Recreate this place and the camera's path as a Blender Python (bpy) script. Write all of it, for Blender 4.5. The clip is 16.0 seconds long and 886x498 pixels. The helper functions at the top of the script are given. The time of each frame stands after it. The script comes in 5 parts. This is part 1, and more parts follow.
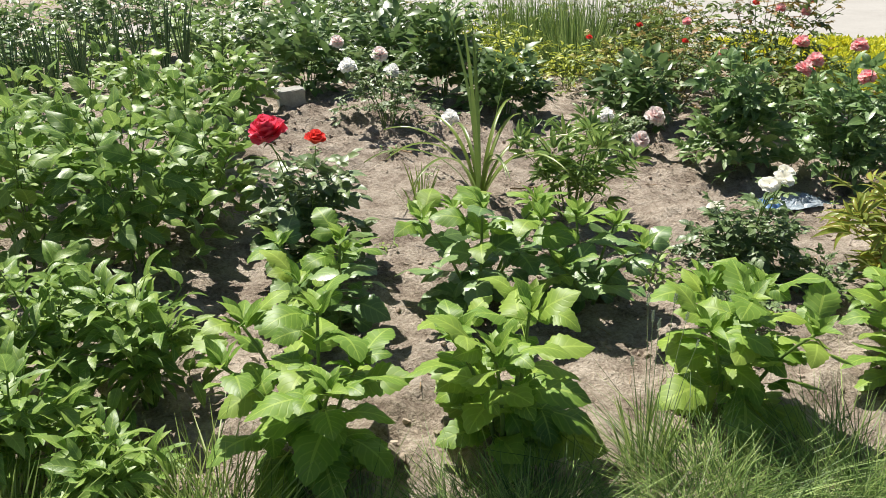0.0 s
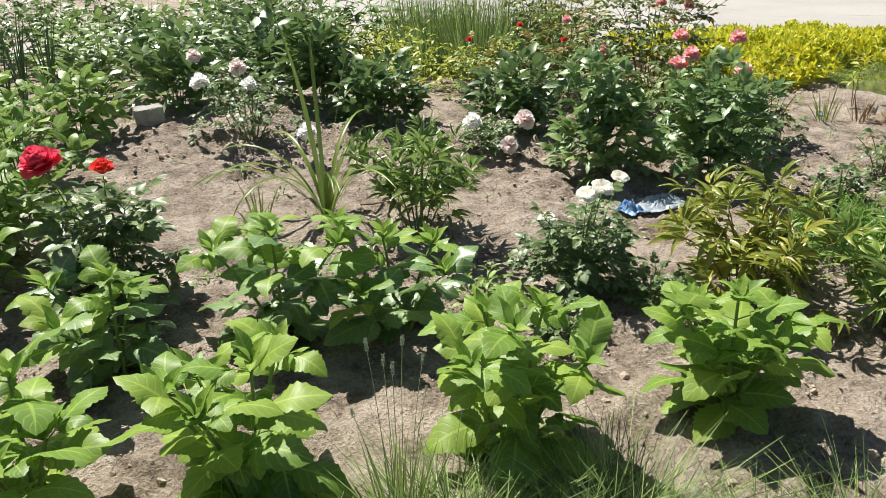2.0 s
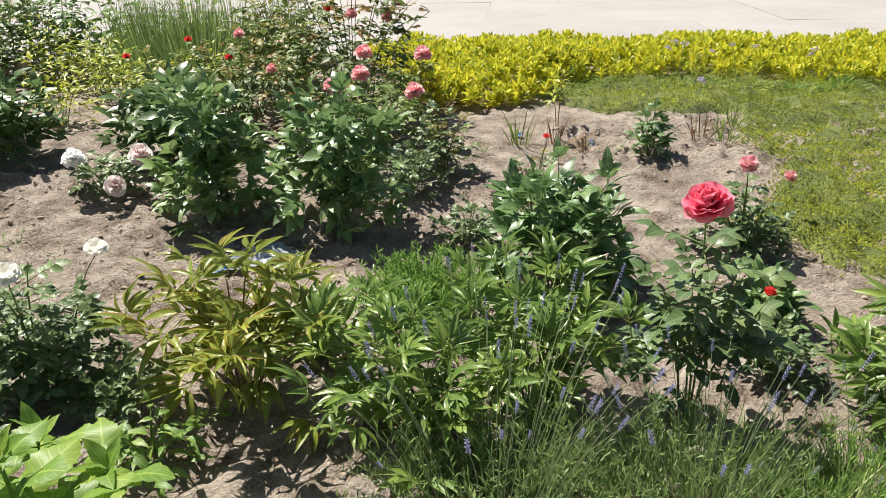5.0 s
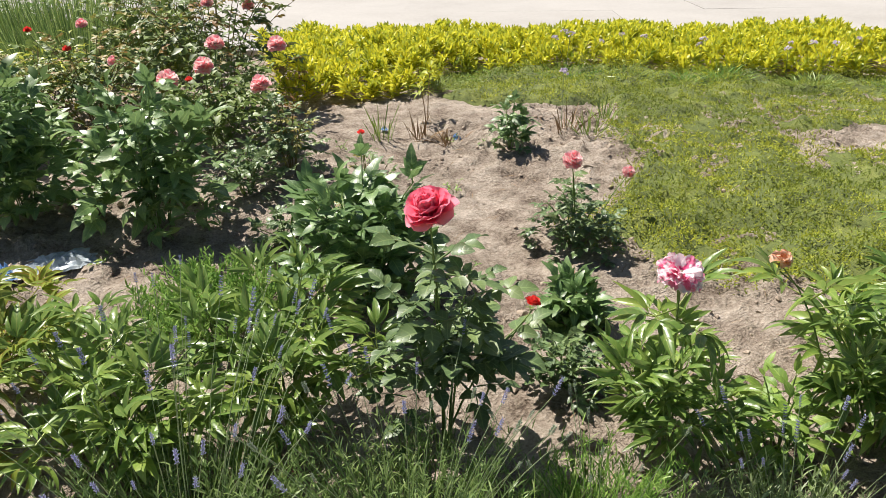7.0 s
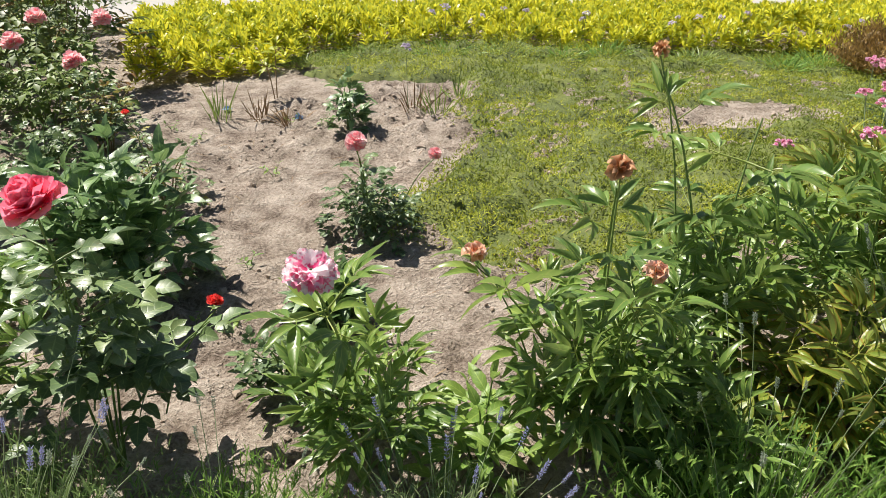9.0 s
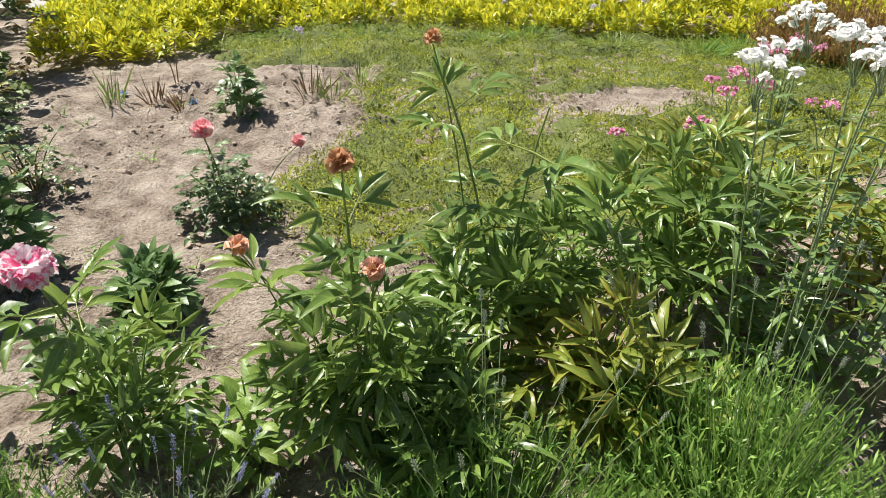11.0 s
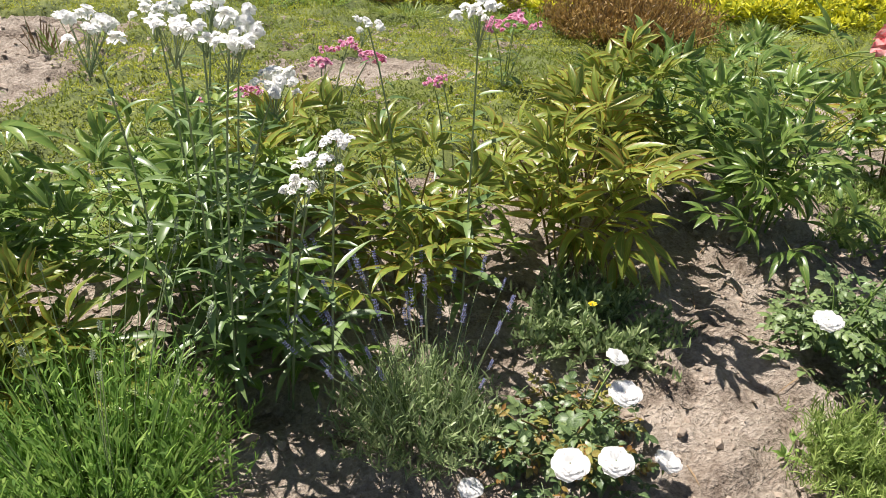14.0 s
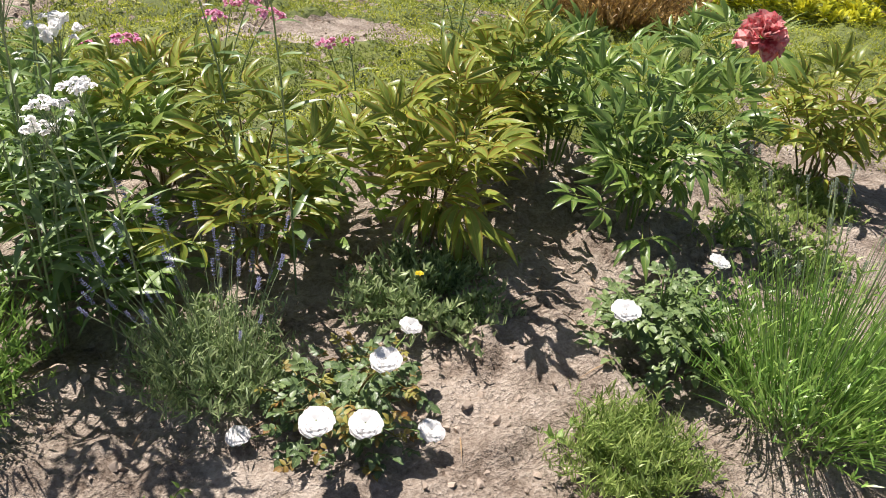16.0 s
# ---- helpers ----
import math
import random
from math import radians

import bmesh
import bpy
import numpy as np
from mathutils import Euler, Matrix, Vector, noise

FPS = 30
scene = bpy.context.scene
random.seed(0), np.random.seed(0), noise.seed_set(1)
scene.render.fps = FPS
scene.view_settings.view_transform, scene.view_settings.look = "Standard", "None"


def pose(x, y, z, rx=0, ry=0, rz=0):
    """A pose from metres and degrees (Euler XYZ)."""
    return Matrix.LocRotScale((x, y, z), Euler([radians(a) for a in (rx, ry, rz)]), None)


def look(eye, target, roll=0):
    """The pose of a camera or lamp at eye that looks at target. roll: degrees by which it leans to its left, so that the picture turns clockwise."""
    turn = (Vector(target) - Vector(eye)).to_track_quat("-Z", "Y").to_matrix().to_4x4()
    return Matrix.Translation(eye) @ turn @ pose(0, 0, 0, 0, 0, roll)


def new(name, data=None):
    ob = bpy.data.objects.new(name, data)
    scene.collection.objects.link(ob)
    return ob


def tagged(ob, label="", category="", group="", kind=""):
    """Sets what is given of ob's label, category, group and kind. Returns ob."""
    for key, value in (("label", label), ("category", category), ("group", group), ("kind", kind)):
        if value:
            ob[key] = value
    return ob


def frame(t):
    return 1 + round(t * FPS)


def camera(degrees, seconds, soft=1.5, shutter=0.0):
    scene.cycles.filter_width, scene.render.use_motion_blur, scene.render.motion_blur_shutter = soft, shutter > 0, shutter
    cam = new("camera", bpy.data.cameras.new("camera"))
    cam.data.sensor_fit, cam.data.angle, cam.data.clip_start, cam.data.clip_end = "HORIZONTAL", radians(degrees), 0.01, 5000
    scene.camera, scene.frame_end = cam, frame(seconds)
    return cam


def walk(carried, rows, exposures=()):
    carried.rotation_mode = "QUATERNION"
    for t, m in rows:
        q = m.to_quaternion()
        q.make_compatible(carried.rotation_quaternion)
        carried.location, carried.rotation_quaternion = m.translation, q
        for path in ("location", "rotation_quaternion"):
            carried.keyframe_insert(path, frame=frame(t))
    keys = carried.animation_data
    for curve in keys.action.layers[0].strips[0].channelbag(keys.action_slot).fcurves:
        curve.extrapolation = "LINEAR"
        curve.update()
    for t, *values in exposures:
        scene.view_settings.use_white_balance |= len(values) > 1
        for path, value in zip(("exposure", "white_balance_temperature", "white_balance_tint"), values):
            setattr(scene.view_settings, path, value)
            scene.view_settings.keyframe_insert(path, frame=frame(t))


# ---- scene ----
cam = camera(60.4, 16.0, soft=0.35)
PATH = [
    (0, (0.000, 0.000, 1.302), (0.073, 1.846, 0.536), -0.3),
    (0.5, (0.076, 0.017, 1.289), (0.156, 1.868, 0.536), -0.2),
    (1, (0.132, 0.107, 1.299), (0.235, 1.958, 0.549), -0.1),
    (1.5, (0.276, 0.175, 1.298), (0.398, 2.021, 0.537), -2.1),
    (2, (0.611, 0.165, 1.305), (0.763, 2.006, 0.537), -2.3),
    (2.5, (0.906, 0.245, 1.302), (1.099, 2.078, 0.526), -1.7),
    (3, (1.194, 0.422, 1.311), (1.532, 2.235, 0.537), -0.2),
    (3.5, (1.501, 0.446, 1.340), (1.867, 2.254, 0.565), -2.1),
    (4, (1.804, 0.462, 1.304), (2.170, 2.267, 0.524), -1.8),
    (4.2, (1.886, 0.490, 1.306), (2.252, 2.294, 0.526), -1.7),
    (6.3, (2.579, 0.632, 1.276), (3.035, 2.411, 0.483), -0.8),
    (6.5, (2.626, 0.637, 1.275), (3.087, 2.413, 0.478), -0.8),
    (7, (2.860, 0.613, 1.256), (3.332, 2.381, 0.451), -1.1),
    (7.5, (3.052, 0.609, 1.236), (3.538, 2.368, 0.418), -0.8),
    (8, (3.215, 0.675, 1.223), (3.709, 2.425, 0.391), -0.9),
    (8.5, (3.454, 0.681, 1.198), (3.959, 2.424, 0.358), -1.2),
    (8.7, (3.549, 0.651, 1.187), (4.063, 2.389, 0.342), -1.0),
    (10.8, (4.101, 0.503, 1.195), (4.626, 2.212, 0.298), -0.5),
    (11, (4.195, 0.484, 1.187), (4.722, 2.192, 0.291), -0.6),
    (11.5, (4.465, 0.415, 1.153), (5.031, 2.107, 0.249), 0.8),
    (12, (4.617, 0.434, 1.161), (5.196, 2.120, 0.256), 1.2),
    (12.5, (4.873, 0.387, 1.154), (5.468, 2.064, 0.241), 1.7),
    (13, (5.051, 0.318, 1.181), (5.658, 1.980, 0.247), 4.3),
    (13.5, (5.175, 0.287, 1.194), (5.786, 1.934, 0.239), 3.2),
    (14, (5.401, 0.188, 1.180), (6.015, 1.829, 0.217), 3.2),
    (14.5, (5.502, 0.095, 1.181), (6.095, 1.725, 0.186), 3.5),
    (15, (5.670, 0.048, 1.190), (6.237, 1.669, 0.163), 3.2),
    (15.5, (5.830, 0.012, 1.186), (6.361, 1.641, 0.153), 7.0),
    (16, (5.944, 0.000, 1.226), (6.423, 1.637, 0.182), 6.2),
]
walk(cam, [(t, look(eye, target, roll)) for t, eye, target, roll in PATH], exposures=[(0, 0.64, 6500, 9), (4, 0.62, 6500, 10), (8, 0.66, 6550, 12), (11, 0.68, 6500, 11), (14, 0.71, 6500, 14), (16, 0.74, 6500, 17)])

# ---- light ----
SUN_EL, SUN_AZ = radians(58), radians(-30)   # azimuth from +y, negative towards -x
to_sun = Vector((math.sin(SUN_AZ) * math.cos(SUN_EL), math.cos(SUN_AZ) * math.cos(SUN_EL), math.sin(SUN_EL)))
world = bpy.data.worlds.new("sky")
scene.world = world
world.use_nodes = True
sky = world.node_tree.nodes.new("ShaderNodeTexSky")
sky.sky_type, sky.sun_disc = "NISHITA", False
sky.sun_elevation, sky.sun_rotation = SUN_EL, SUN_AZ
background = world.node_tree.nodes["Background"]
background.inputs["Strength"].default_value = 0.044
world.node_tree.links.new(sky.outputs["Color"], background.inputs["Color"])
sun = new("sun", bpy.data.lights.new("sun", "SUN"))
sun.data.energy, sun.data.angle, sun.data.color = 5.0, radians(0.53), (1.0, 0.95, 0.87)
sun.matrix_world = look(tuple(to_sun * 30), (0, 0, 0))


# ---- materials ----
def nodes_of(name):
    mat = bpy.data.materials.new(name)
    mat.use_nodes = True
    return mat, mat.node_tree.nodes, mat.node_tree.links, mat.node_tree.nodes["Principled BSDF"]


def ramp_of(nodes, links, source, stops):
    ramp = nodes.new("ShaderNodeValToRGB")
    while len(ramp.color_ramp.elements) < len(stops):
        ramp.color_ramp.elements.new(0.5)
    for e, (p, c) in zip(ramp.color_ramp.elements, stops):
        e.position, e.color = p, (*c, 1)
    links.new(source, ramp.inputs[0])
    return ramp.outputs[0]


def noise_of(nodes, links, scale, detail=4, rough=0.6, coords="Object"):
    tc, n = nodes.new("ShaderNodeTexCoord"), nodes.new("ShaderNodeTexNoise")
    n.inputs["Scale"].default_value, n.inputs["Detail"].default_value, n.inputs["Roughness"].default_value = scale, detail, rough
    links.new(tc.outputs[coords], n.inputs["Vector"])
    return n.outputs[0]


def mixed(nodes, links, a, b, fac, blend="MIX"):
    m = nodes.new("ShaderNodeMix")
    m.data_type, m.blend_type = "RGBA", blend
    for sock, v in ((m.inputs[0], fac), (m.inputs[6], a), (m.inputs[7], b)):
        if isinstance(v, (int, float)):
            sock.default_value = v
        elif isinstance(v, tuple):
            sock.default_value = (*v, 1)
        else:
            links.new(v, sock)
    return m.outputs[2]


def math_of(nodes, links, op, a, b=0.0):
    m = nodes.new("ShaderNodeMath")
    m.operation = op
    for sock, v in ((m.inputs[0], a), (m.inputs[1], b)):
        if isinstance(v, (int, float)):
            sock.default_value = v
        else:
            links.new(v, sock)
    return m.outputs[0]


def leaf_material(name, young, mid, old, gloss=0.4, veins=9.0, through_light=0.3, island=False, patches=0.0, edge=None, rib=None, sheen=0.5):
    """A blade: colour varies leaf by leaf and along the blade, with lighter ribs, gloss on the cuticle and light coming through."""
    mat, nodes, links, bsdf = nodes_of(name)
    uv = nodes.new("ShaderNodeUVMap")
    sep = nodes.new("ShaderNodeSeparateXYZ")
    links.new(uv.outputs[0], sep.inputs[0])
    rnd = nodes.new("ShaderNodeNewGeometry").outputs["Random Per Island"]
    if not island:
        rnd = math_of(nodes, links, "ADD", math_of(nodes, links, "MULTIPLY", rnd, 0.5), math_of(nodes, links, "MULTIPLY", nodes.new("ShaderNodeObjectInfo").outputs["Random"], 0.5))
    spot = noise_of(nodes, links, 18, 3)
    f = math_of(nodes, links, "ADD", math_of(nodes, links, "MULTIPLY", rnd, 0.75), math_of(nodes, links, "MULTIPLY", spot, 0.3))
    base = ramp_of(nodes, links, f, [(0.08, old), (0.5, mid), (0.98, young)])
    if patches:
        base = mixed(nodes, links, base, old, math_of(nodes, links, "MULTIPLY", ramp_of(nodes, links, noise_of(nodes, links, patches, 4), [(0.42, (0, 0, 0)), (0.62, (1, 1, 1))]), 0.8))
    side = math_of(nodes, links, "ABSOLUTE", sep.outputs[0])
    if veins:
        wave = math_of(nodes, links, "SINE", math_of(nodes, links, "MULTIPLY", math_of(nodes, links, "SUBTRACT", sep.outputs[1], math_of(nodes, links, "MULTIPLY", side, 0.22)), veins * 6.283))
        wave = math_of(nodes, links, "POWER", math_of(nodes, links, "MAXIMUM", wave, 0.0), 6.0)
        rib_mask = math_of(nodes, links, "MAXIMUM", math_of(nodes, links, "MULTIPLY", wave, 0.5), math_of(nodes, links, "LESS_THAN", side, 0.07))
        base = mixed(nodes, links, base, rib or tuple(min(1, c * 1.5 + 0.02) for c in young), math_of(nodes, links, "MULTIPLY", rib_mask, 0.36))
        bump = nodes.new("ShaderNodeBump")
        bump.inputs["Strength"].default_value, bump.inputs["Distance"].default_value = 0.3, 0.002
        links.new(math_of(nodes, links, "SUBTRACT", 1.0, rib_mask), bump.inputs["Height"])
        links.new(bump.outputs[0], bsdf.inputs["Normal"])
    if edge:
        base = mixed(nodes, links, base, edge, math_of(nodes, links, "MULTIPLY", math_of(nodes, links, "GREATER_THAN", side, 0.72), math_of(nodes, links, "MULTIPLY", rnd, 0.9)))
    links.new(base, bsdf.inputs["Base Color"])
    links.new(math_of(nodes, links, "ADD", math_of(nodes, links, "MULTIPLY", spot, 0.25), gloss - 0.12), bsdf.inputs["Roughness"])
    bsdf.inputs["Specular IOR Level"].default_value = sheen
    tr = nodes.new("ShaderNodeBsdfTranslucent")
    bright = nodes.new("ShaderNodeBrightContrast")
    links.new(base, bright.inputs[0])
    bright.inputs[1].default_value = 0.04
    links.new(bright.outputs[0], tr.inputs[0])
    mix = nodes.new("ShaderNodeMixShader")
    mix.inputs[0].default_value = through_light
    links.new(bsdf.outputs[0], mix.inputs[1])
    links.new(tr.outputs[0], mix.inputs[2])
    links.new(mix.outputs[0], nodes["Material Output"].inputs[0])
    return mat


def petal_material(name, inner, outer, streak=None, through_light=0.35):
    mat, nodes, links, bsdf = nodes_of(name)
    uv = nodes.new("ShaderNodeUVMap")
    sep = nodes.new("ShaderNodeSeparateXYZ")
    links.new(uv.outputs[0], sep.inputs[0])
    n = noise_of(nodes, links, 60, 3)
    f = math_of(nodes, links, "ADD", sep.outputs[1], math_of(nodes, links, "MULTIPLY", math_of(nodes, links, "SUBTRACT", n, 0.5), 0.5))
    col = ramp_of(nodes, links, f, [(0.15, inner), (0.85, outer)])
    if streak:
        m = ramp_of(nodes, links, noise_of(nodes, links, 45, 2), [(0.44, (0, 0, 0)), (0.52, (1, 1, 1))])
        col = mixed(nodes, links, col, streak, m)
    links.new(col, bsdf.inputs["Base Color"])
    bsdf.inputs["Roughness"].default_value = 0.6
    tr = nodes.new("ShaderNodeBsdfTranslucent")
    links.new(col, tr.inputs[0])
    mix = nodes.new("ShaderNodeMixShader")
    mix.inputs[0].default_value = through_light
    links.new(bsdf.outputs[0], mix.inputs[1])
    links.new(tr.outputs[0], mix.inputs[2])
    links.new(mix.outputs[0], nodes["Material Output"].inputs[0])
    return mat


def rough_material(name, stops, scale, fine, bump=0.4, dist=0.01, rough=0.9):
    mat, nodes, links, bsdf = nodes_of(name)
    a, b = noise_of(nodes, links, scale, 5, 0.65), noise_of(nodes, links, fine, 4, 0.7)
    f = math_of(nodes, links, "ADD", math_of(nodes, links, "MULTIPLY", a, 0.6), math_of(nodes, links, "MULTIPLY", b, 0.4))
    links.new(ramp_of(nodes, links, f, stops), bsdf.inputs["Base Color"])
    bsdf.inputs["Roughness"].default_value = rough
    bp = nodes.new("ShaderNodeBump")
    bp.inputs["Strength"].default_value, bp.inputs["Distance"].default_value = bump, dist
    links.new(f, bp.inputs["Height"])
    links.new(bp.outputs[0], bsdf.inputs["Normal"])
    return mat


SOIL = rough_material("dry_soil", [(0.37, (0.13, 0.092, 0.064)), (0.44, (0.28, 0.22, 0.166)), (0.52, (0.43, 0.355, 0.28)), (0.64, (0.64, 0.55, 0.455))], 6.0, 75, 1.0, 0.07)
CLOD = rough_material("soil_clods", [(0.3, (0.27, 0.21, 0.155)), (0.6, (0.44, 0.36, 0.285)), (0.8, (0.62, 0.53, 0.44))], 9, 90, 0.5, 0.01)
CONCRETE = rough_material("pavement_concrete", [(0.3, (0.31, 0.29, 0.265)), (0.5, (0.38, 0.362, 0.335)), (0.7, (0.44, 0.42, 0.39))], 0.5, 25, 0.4, 0.01)
BLOCK = rough_material("cement_block", [(0.3, (0.24, 0.23, 0.21)), (0.6, (0.42, 0.41, 0.38)), (0.8, (0.52, 0.5, 0.47))], 14, 120, 0.6, 0.004)
DEAD = rough_material("dry_stalk", [(0.3, (0.2, 0.12, 0.06)), (0.7, (0.42, 0.3, 0.17))], 20, 90, 0.3, 0.002)
STEM = rough_material("green_stem", [(0.3, (0.10, 0.17, 0.035)), (0.7, (0.2, 0.3, 0.07))], 12, 60, 0.2, 0.002, 0.5)
STEM_RED = rough_material("reddish_stem", [(0.3, (0.16, 0.07, 0.03)), (0.7, (0.2, 0.2, 0.05))], 12, 60, 0.2, 0.002, 0.5)
STEM_PALE = rough_material("grey_green_stem", [(0.3, (0.17, 0.24, 0.1)), (0.7, (0.3, 0.37, 0.2))], 12, 60, 0.2, 0.002, 0.6)
L_DAHLIA = leaf_material("light_green_leaf", (0.44, 0.55, 0.095), (0.22, 0.37, 0.055), (0.08, 0.18, 0.03), 0.48, 7, 0.42, sheen=0.55)
L_DARK = leaf_material("mid_green_leaf", (0.31, 0.43, 0.13), (0.155, 0.27, 0.085), (0.06, 0.13, 0.04), 0.4, 6, 0.28, sheen=0.8)
L_FAR = leaf_material("deep_green_leaf", (0.28, 0.39, 0.1), (0.14, 0.24, 0.06), (0.055, 0.11, 0.03), 0.4, 0, 0.26, sheen=0.75)
L_OVATE = leaf_material("broad_green_leaf", (0.39, 0.5, 0.1), (0.185, 0.315, 0.058), (0.065, 0.15, 0.028), 0.46, 6, 0.34, sheen=0.6)
L_PEONY = leaf_material("peony_leaf", (0.36, 0.46, 0.085), (0.18, 0.3, 0.06), (0.07, 0.145, 0.034), 0.34, 3, 0.36, rib=(0.56, 0.58, 0.16), sheen=0.62)
L_BRONZE = leaf_material("bronzed_peony_leaf", (0.49, 0.53, 0.07), (0.26, 0.35, 0.05), (0.11, 0.17, 0.03), 0.36, 3, 0.38, edge=(0.36, 0.15, 0.025), rib=(0.62, 0.56, 0.13), sheen=0.5)
L_ROSE = leaf_material("rose_leaf", (0.24, 0.32, 0.11), (0.12, 0.19, 0.07), (0.055, 0.1, 0.04), 0.38, 5, 0.2)
L_ROSE_DEEP = leaf_material("deep_rose_leaf", (0.27, 0.36, 0.06), (0.14, 0.21, 0.04), (0.06, 0.1, 0.022), 0.5, 0, 0.22)
L_ROSE_RED = leaf_material("young_rose_leaf", (0.34, 0.34, 0.06), (0.26, 0.22, 0.045), (0.34, 0.12, 0.04), 0.5, 5, 0.25)
L_LILY = leaf_material("strap_leaf", (0.3, 0.39, 0.06), (0.19, 0.28, 0.05), (0.11, 0.19, 0.035), 0.35, 0, 0.32, rib=(0.4, 0.45, 0.1))
L_ONION = leaf_material("onion_leaf", (0.16, 0.26, 0.11), (0.09, 0.17, 0.07), (0.05, 0.11, 0.05), 0.4, 0, 0.15)
L_ACH = leaf_material("grey_green_lance_leaf", (0.3, 0.4, 0.14), (0.17, 0.275, 0.085), (0.075, 0.14, 0.045), 0.38, 0, 0.32, sheen=0.65)
L_YELLOW = leaf_material("golden_leaf", (0.9, 0.82, 0.04), (0.66, 0.66, 0.04), (0.2, 0.3, 0.03), 0.42, 0, 0.38, island=True)
L_GOLD = leaf_material("yellow_green_leaf", (0.62, 0.6, 0.04), (0.38, 0.44, 0.035), (0.18, 0.26, 0.03), 0.45, 0, 0.35)
L_LAWN = leaf_material("creeping_green_leaf", (0.6, 0.58, 0.045), (0.36, 0.41, 0.032), (0.15, 0.21, 0.022), 0.6, 0, 0.35, island=True, patches=1.6)
L_LAV = leaf_material("lavender_leaf", (0.52, 0.6, 0.3), (0.3, 0.4, 0.17), (0.11, 0.17, 0.06), 0.46, 0, 0.34, island=True)
L_LAVM = leaf_material("dull_lavender_leaf", (0.4, 0.5, 0.18), (0.22, 0.33, 0.1), (0.09, 0.16, 0.045), 0.46, 0, 0.34, island=True)
L_LAVG = leaf_material("green_lavender_leaf", (0.4, 0.56, 0.13), (0.23, 0.4, 0.075), (0.08, 0.19, 0.035), 0.36, 0, 0.34, island=True)
L_GRASS = leaf_material("grass_blade", (0.48, 0.56, 0.18), (0.29, 0.4, 0.1), (0.14, 0.22, 0.05), 0.42, 0, 0.36, island=True)
L_FINE = leaf_material("fine_grass_blade", (0.5, 0.6, 0.2), (0.17, 0.28, 0.07), (0.035, 0.08, 0.02), 0.5, 0, 0.3, island=True, sheen=0.4)
L_HEATH = leaf_material("rusty_twig_leaf", (0.5, 0.31, 0.07), (0.3, 0.19, 0.05), (0.13, 0.085, 0.035), 0.6, 0, 0.25, island=True)
P_RED = petal_material("crimson_petal", (0.82, 0.03, 0.09), (0.95, 0.14, 0.24), None, 0.35)
P_SCARLET = petal_material("scarlet_petal", (0.85, 0.035, 0.035), (0.95, 0.12, 0.1), None, 0.35)
P_ROSE = petal_material("rose_pink_petal", (0.93, 0.12, 0.25), (1.0, 0.33, 0.45), None, 0.45)
P_PINKWHITE = petal_material("pink_petal_with_white", (0.85, 0.06, 0.25), (0.95, 0.3, 0.48), (0.97, 0.87, 0.89), 0.4)
P_SALMON = petal_material("salmon_petal", (0.95, 0.3, 0.36), (0.98, 0.5, 0.54), (0.98, 0.78, 0.76), 0.45)
P_WHITE = petal_material("white_petal", (0.97, 0.97, 0.95), (0.98, 0.98, 0.97), None, 0.55)
P_CREAM = petal_material("cream_petal", (0.95, 0.92, 0.76), (0.96, 0.95, 0.88), None, 0.42)
P_BLUSH = petal_material("blush_petal", (0.95, 0.76, 0.74), (0.97, 0.91, 0.89), None, 0.42)
P_FADED = petal_material("withered_petal", (0.6, 0.24, 0.09), (0.85, 0.5, 0.32), (0.9, 0.62, 0.5))
P_BROWN = petal_material("brown_petal", (0.42, 0.18, 0.06), (0.74, 0.43, 0.24))
P_DARK = petal_material("dusky_red_petal", (0.5, 0.04, 0.06), (0.78, 0.2, 0.22), (0.85, 0.42, 0.4))
P_MAUVE = petal_material("mauve_petal", (0.75, 0.18, 0.42), (0.94, 0.55, 0.72))
P_LILAC = petal_material("pale_lilac_petal", (0.66, 0.52, 0.72), (0.86, 0.8, 0.88))
P_LAV = petal_material("lavender_floret", (0.28, 0.28, 0.5), (0.45, 0.47, 0.7))
P_BUD = petal_material("grey_green_bud", (0.25, 0.32, 0.2), (0.42, 0.47, 0.38))
P_YELLOW = petal_material("yellow_petal", (0.8, 0.6, 0.02), (0.85, 0.75, 0.06))
PLASTIC_BLUE = rough_material("blue_plastic", [(0.4, (0.12, 0.25, 0.5)), (0.6, (0.25, 0.42, 0.66))], 20, 60, 0.2, 0.004, 0.3)
PLASTIC_CLEAR = rough_material("pale_plastic", [(0.4, (0.22, 0.28, 0.34)), (0.6, (0.5, 0.55, 0.58))], 20, 60, 0.2, 0.004, 0.3)


# ---- ground ----
def bump_at(x, y, cx, cy, a):
    return a * np.exp(-((x - cx) ** 2 + (y - cy) ** 2) / 2)


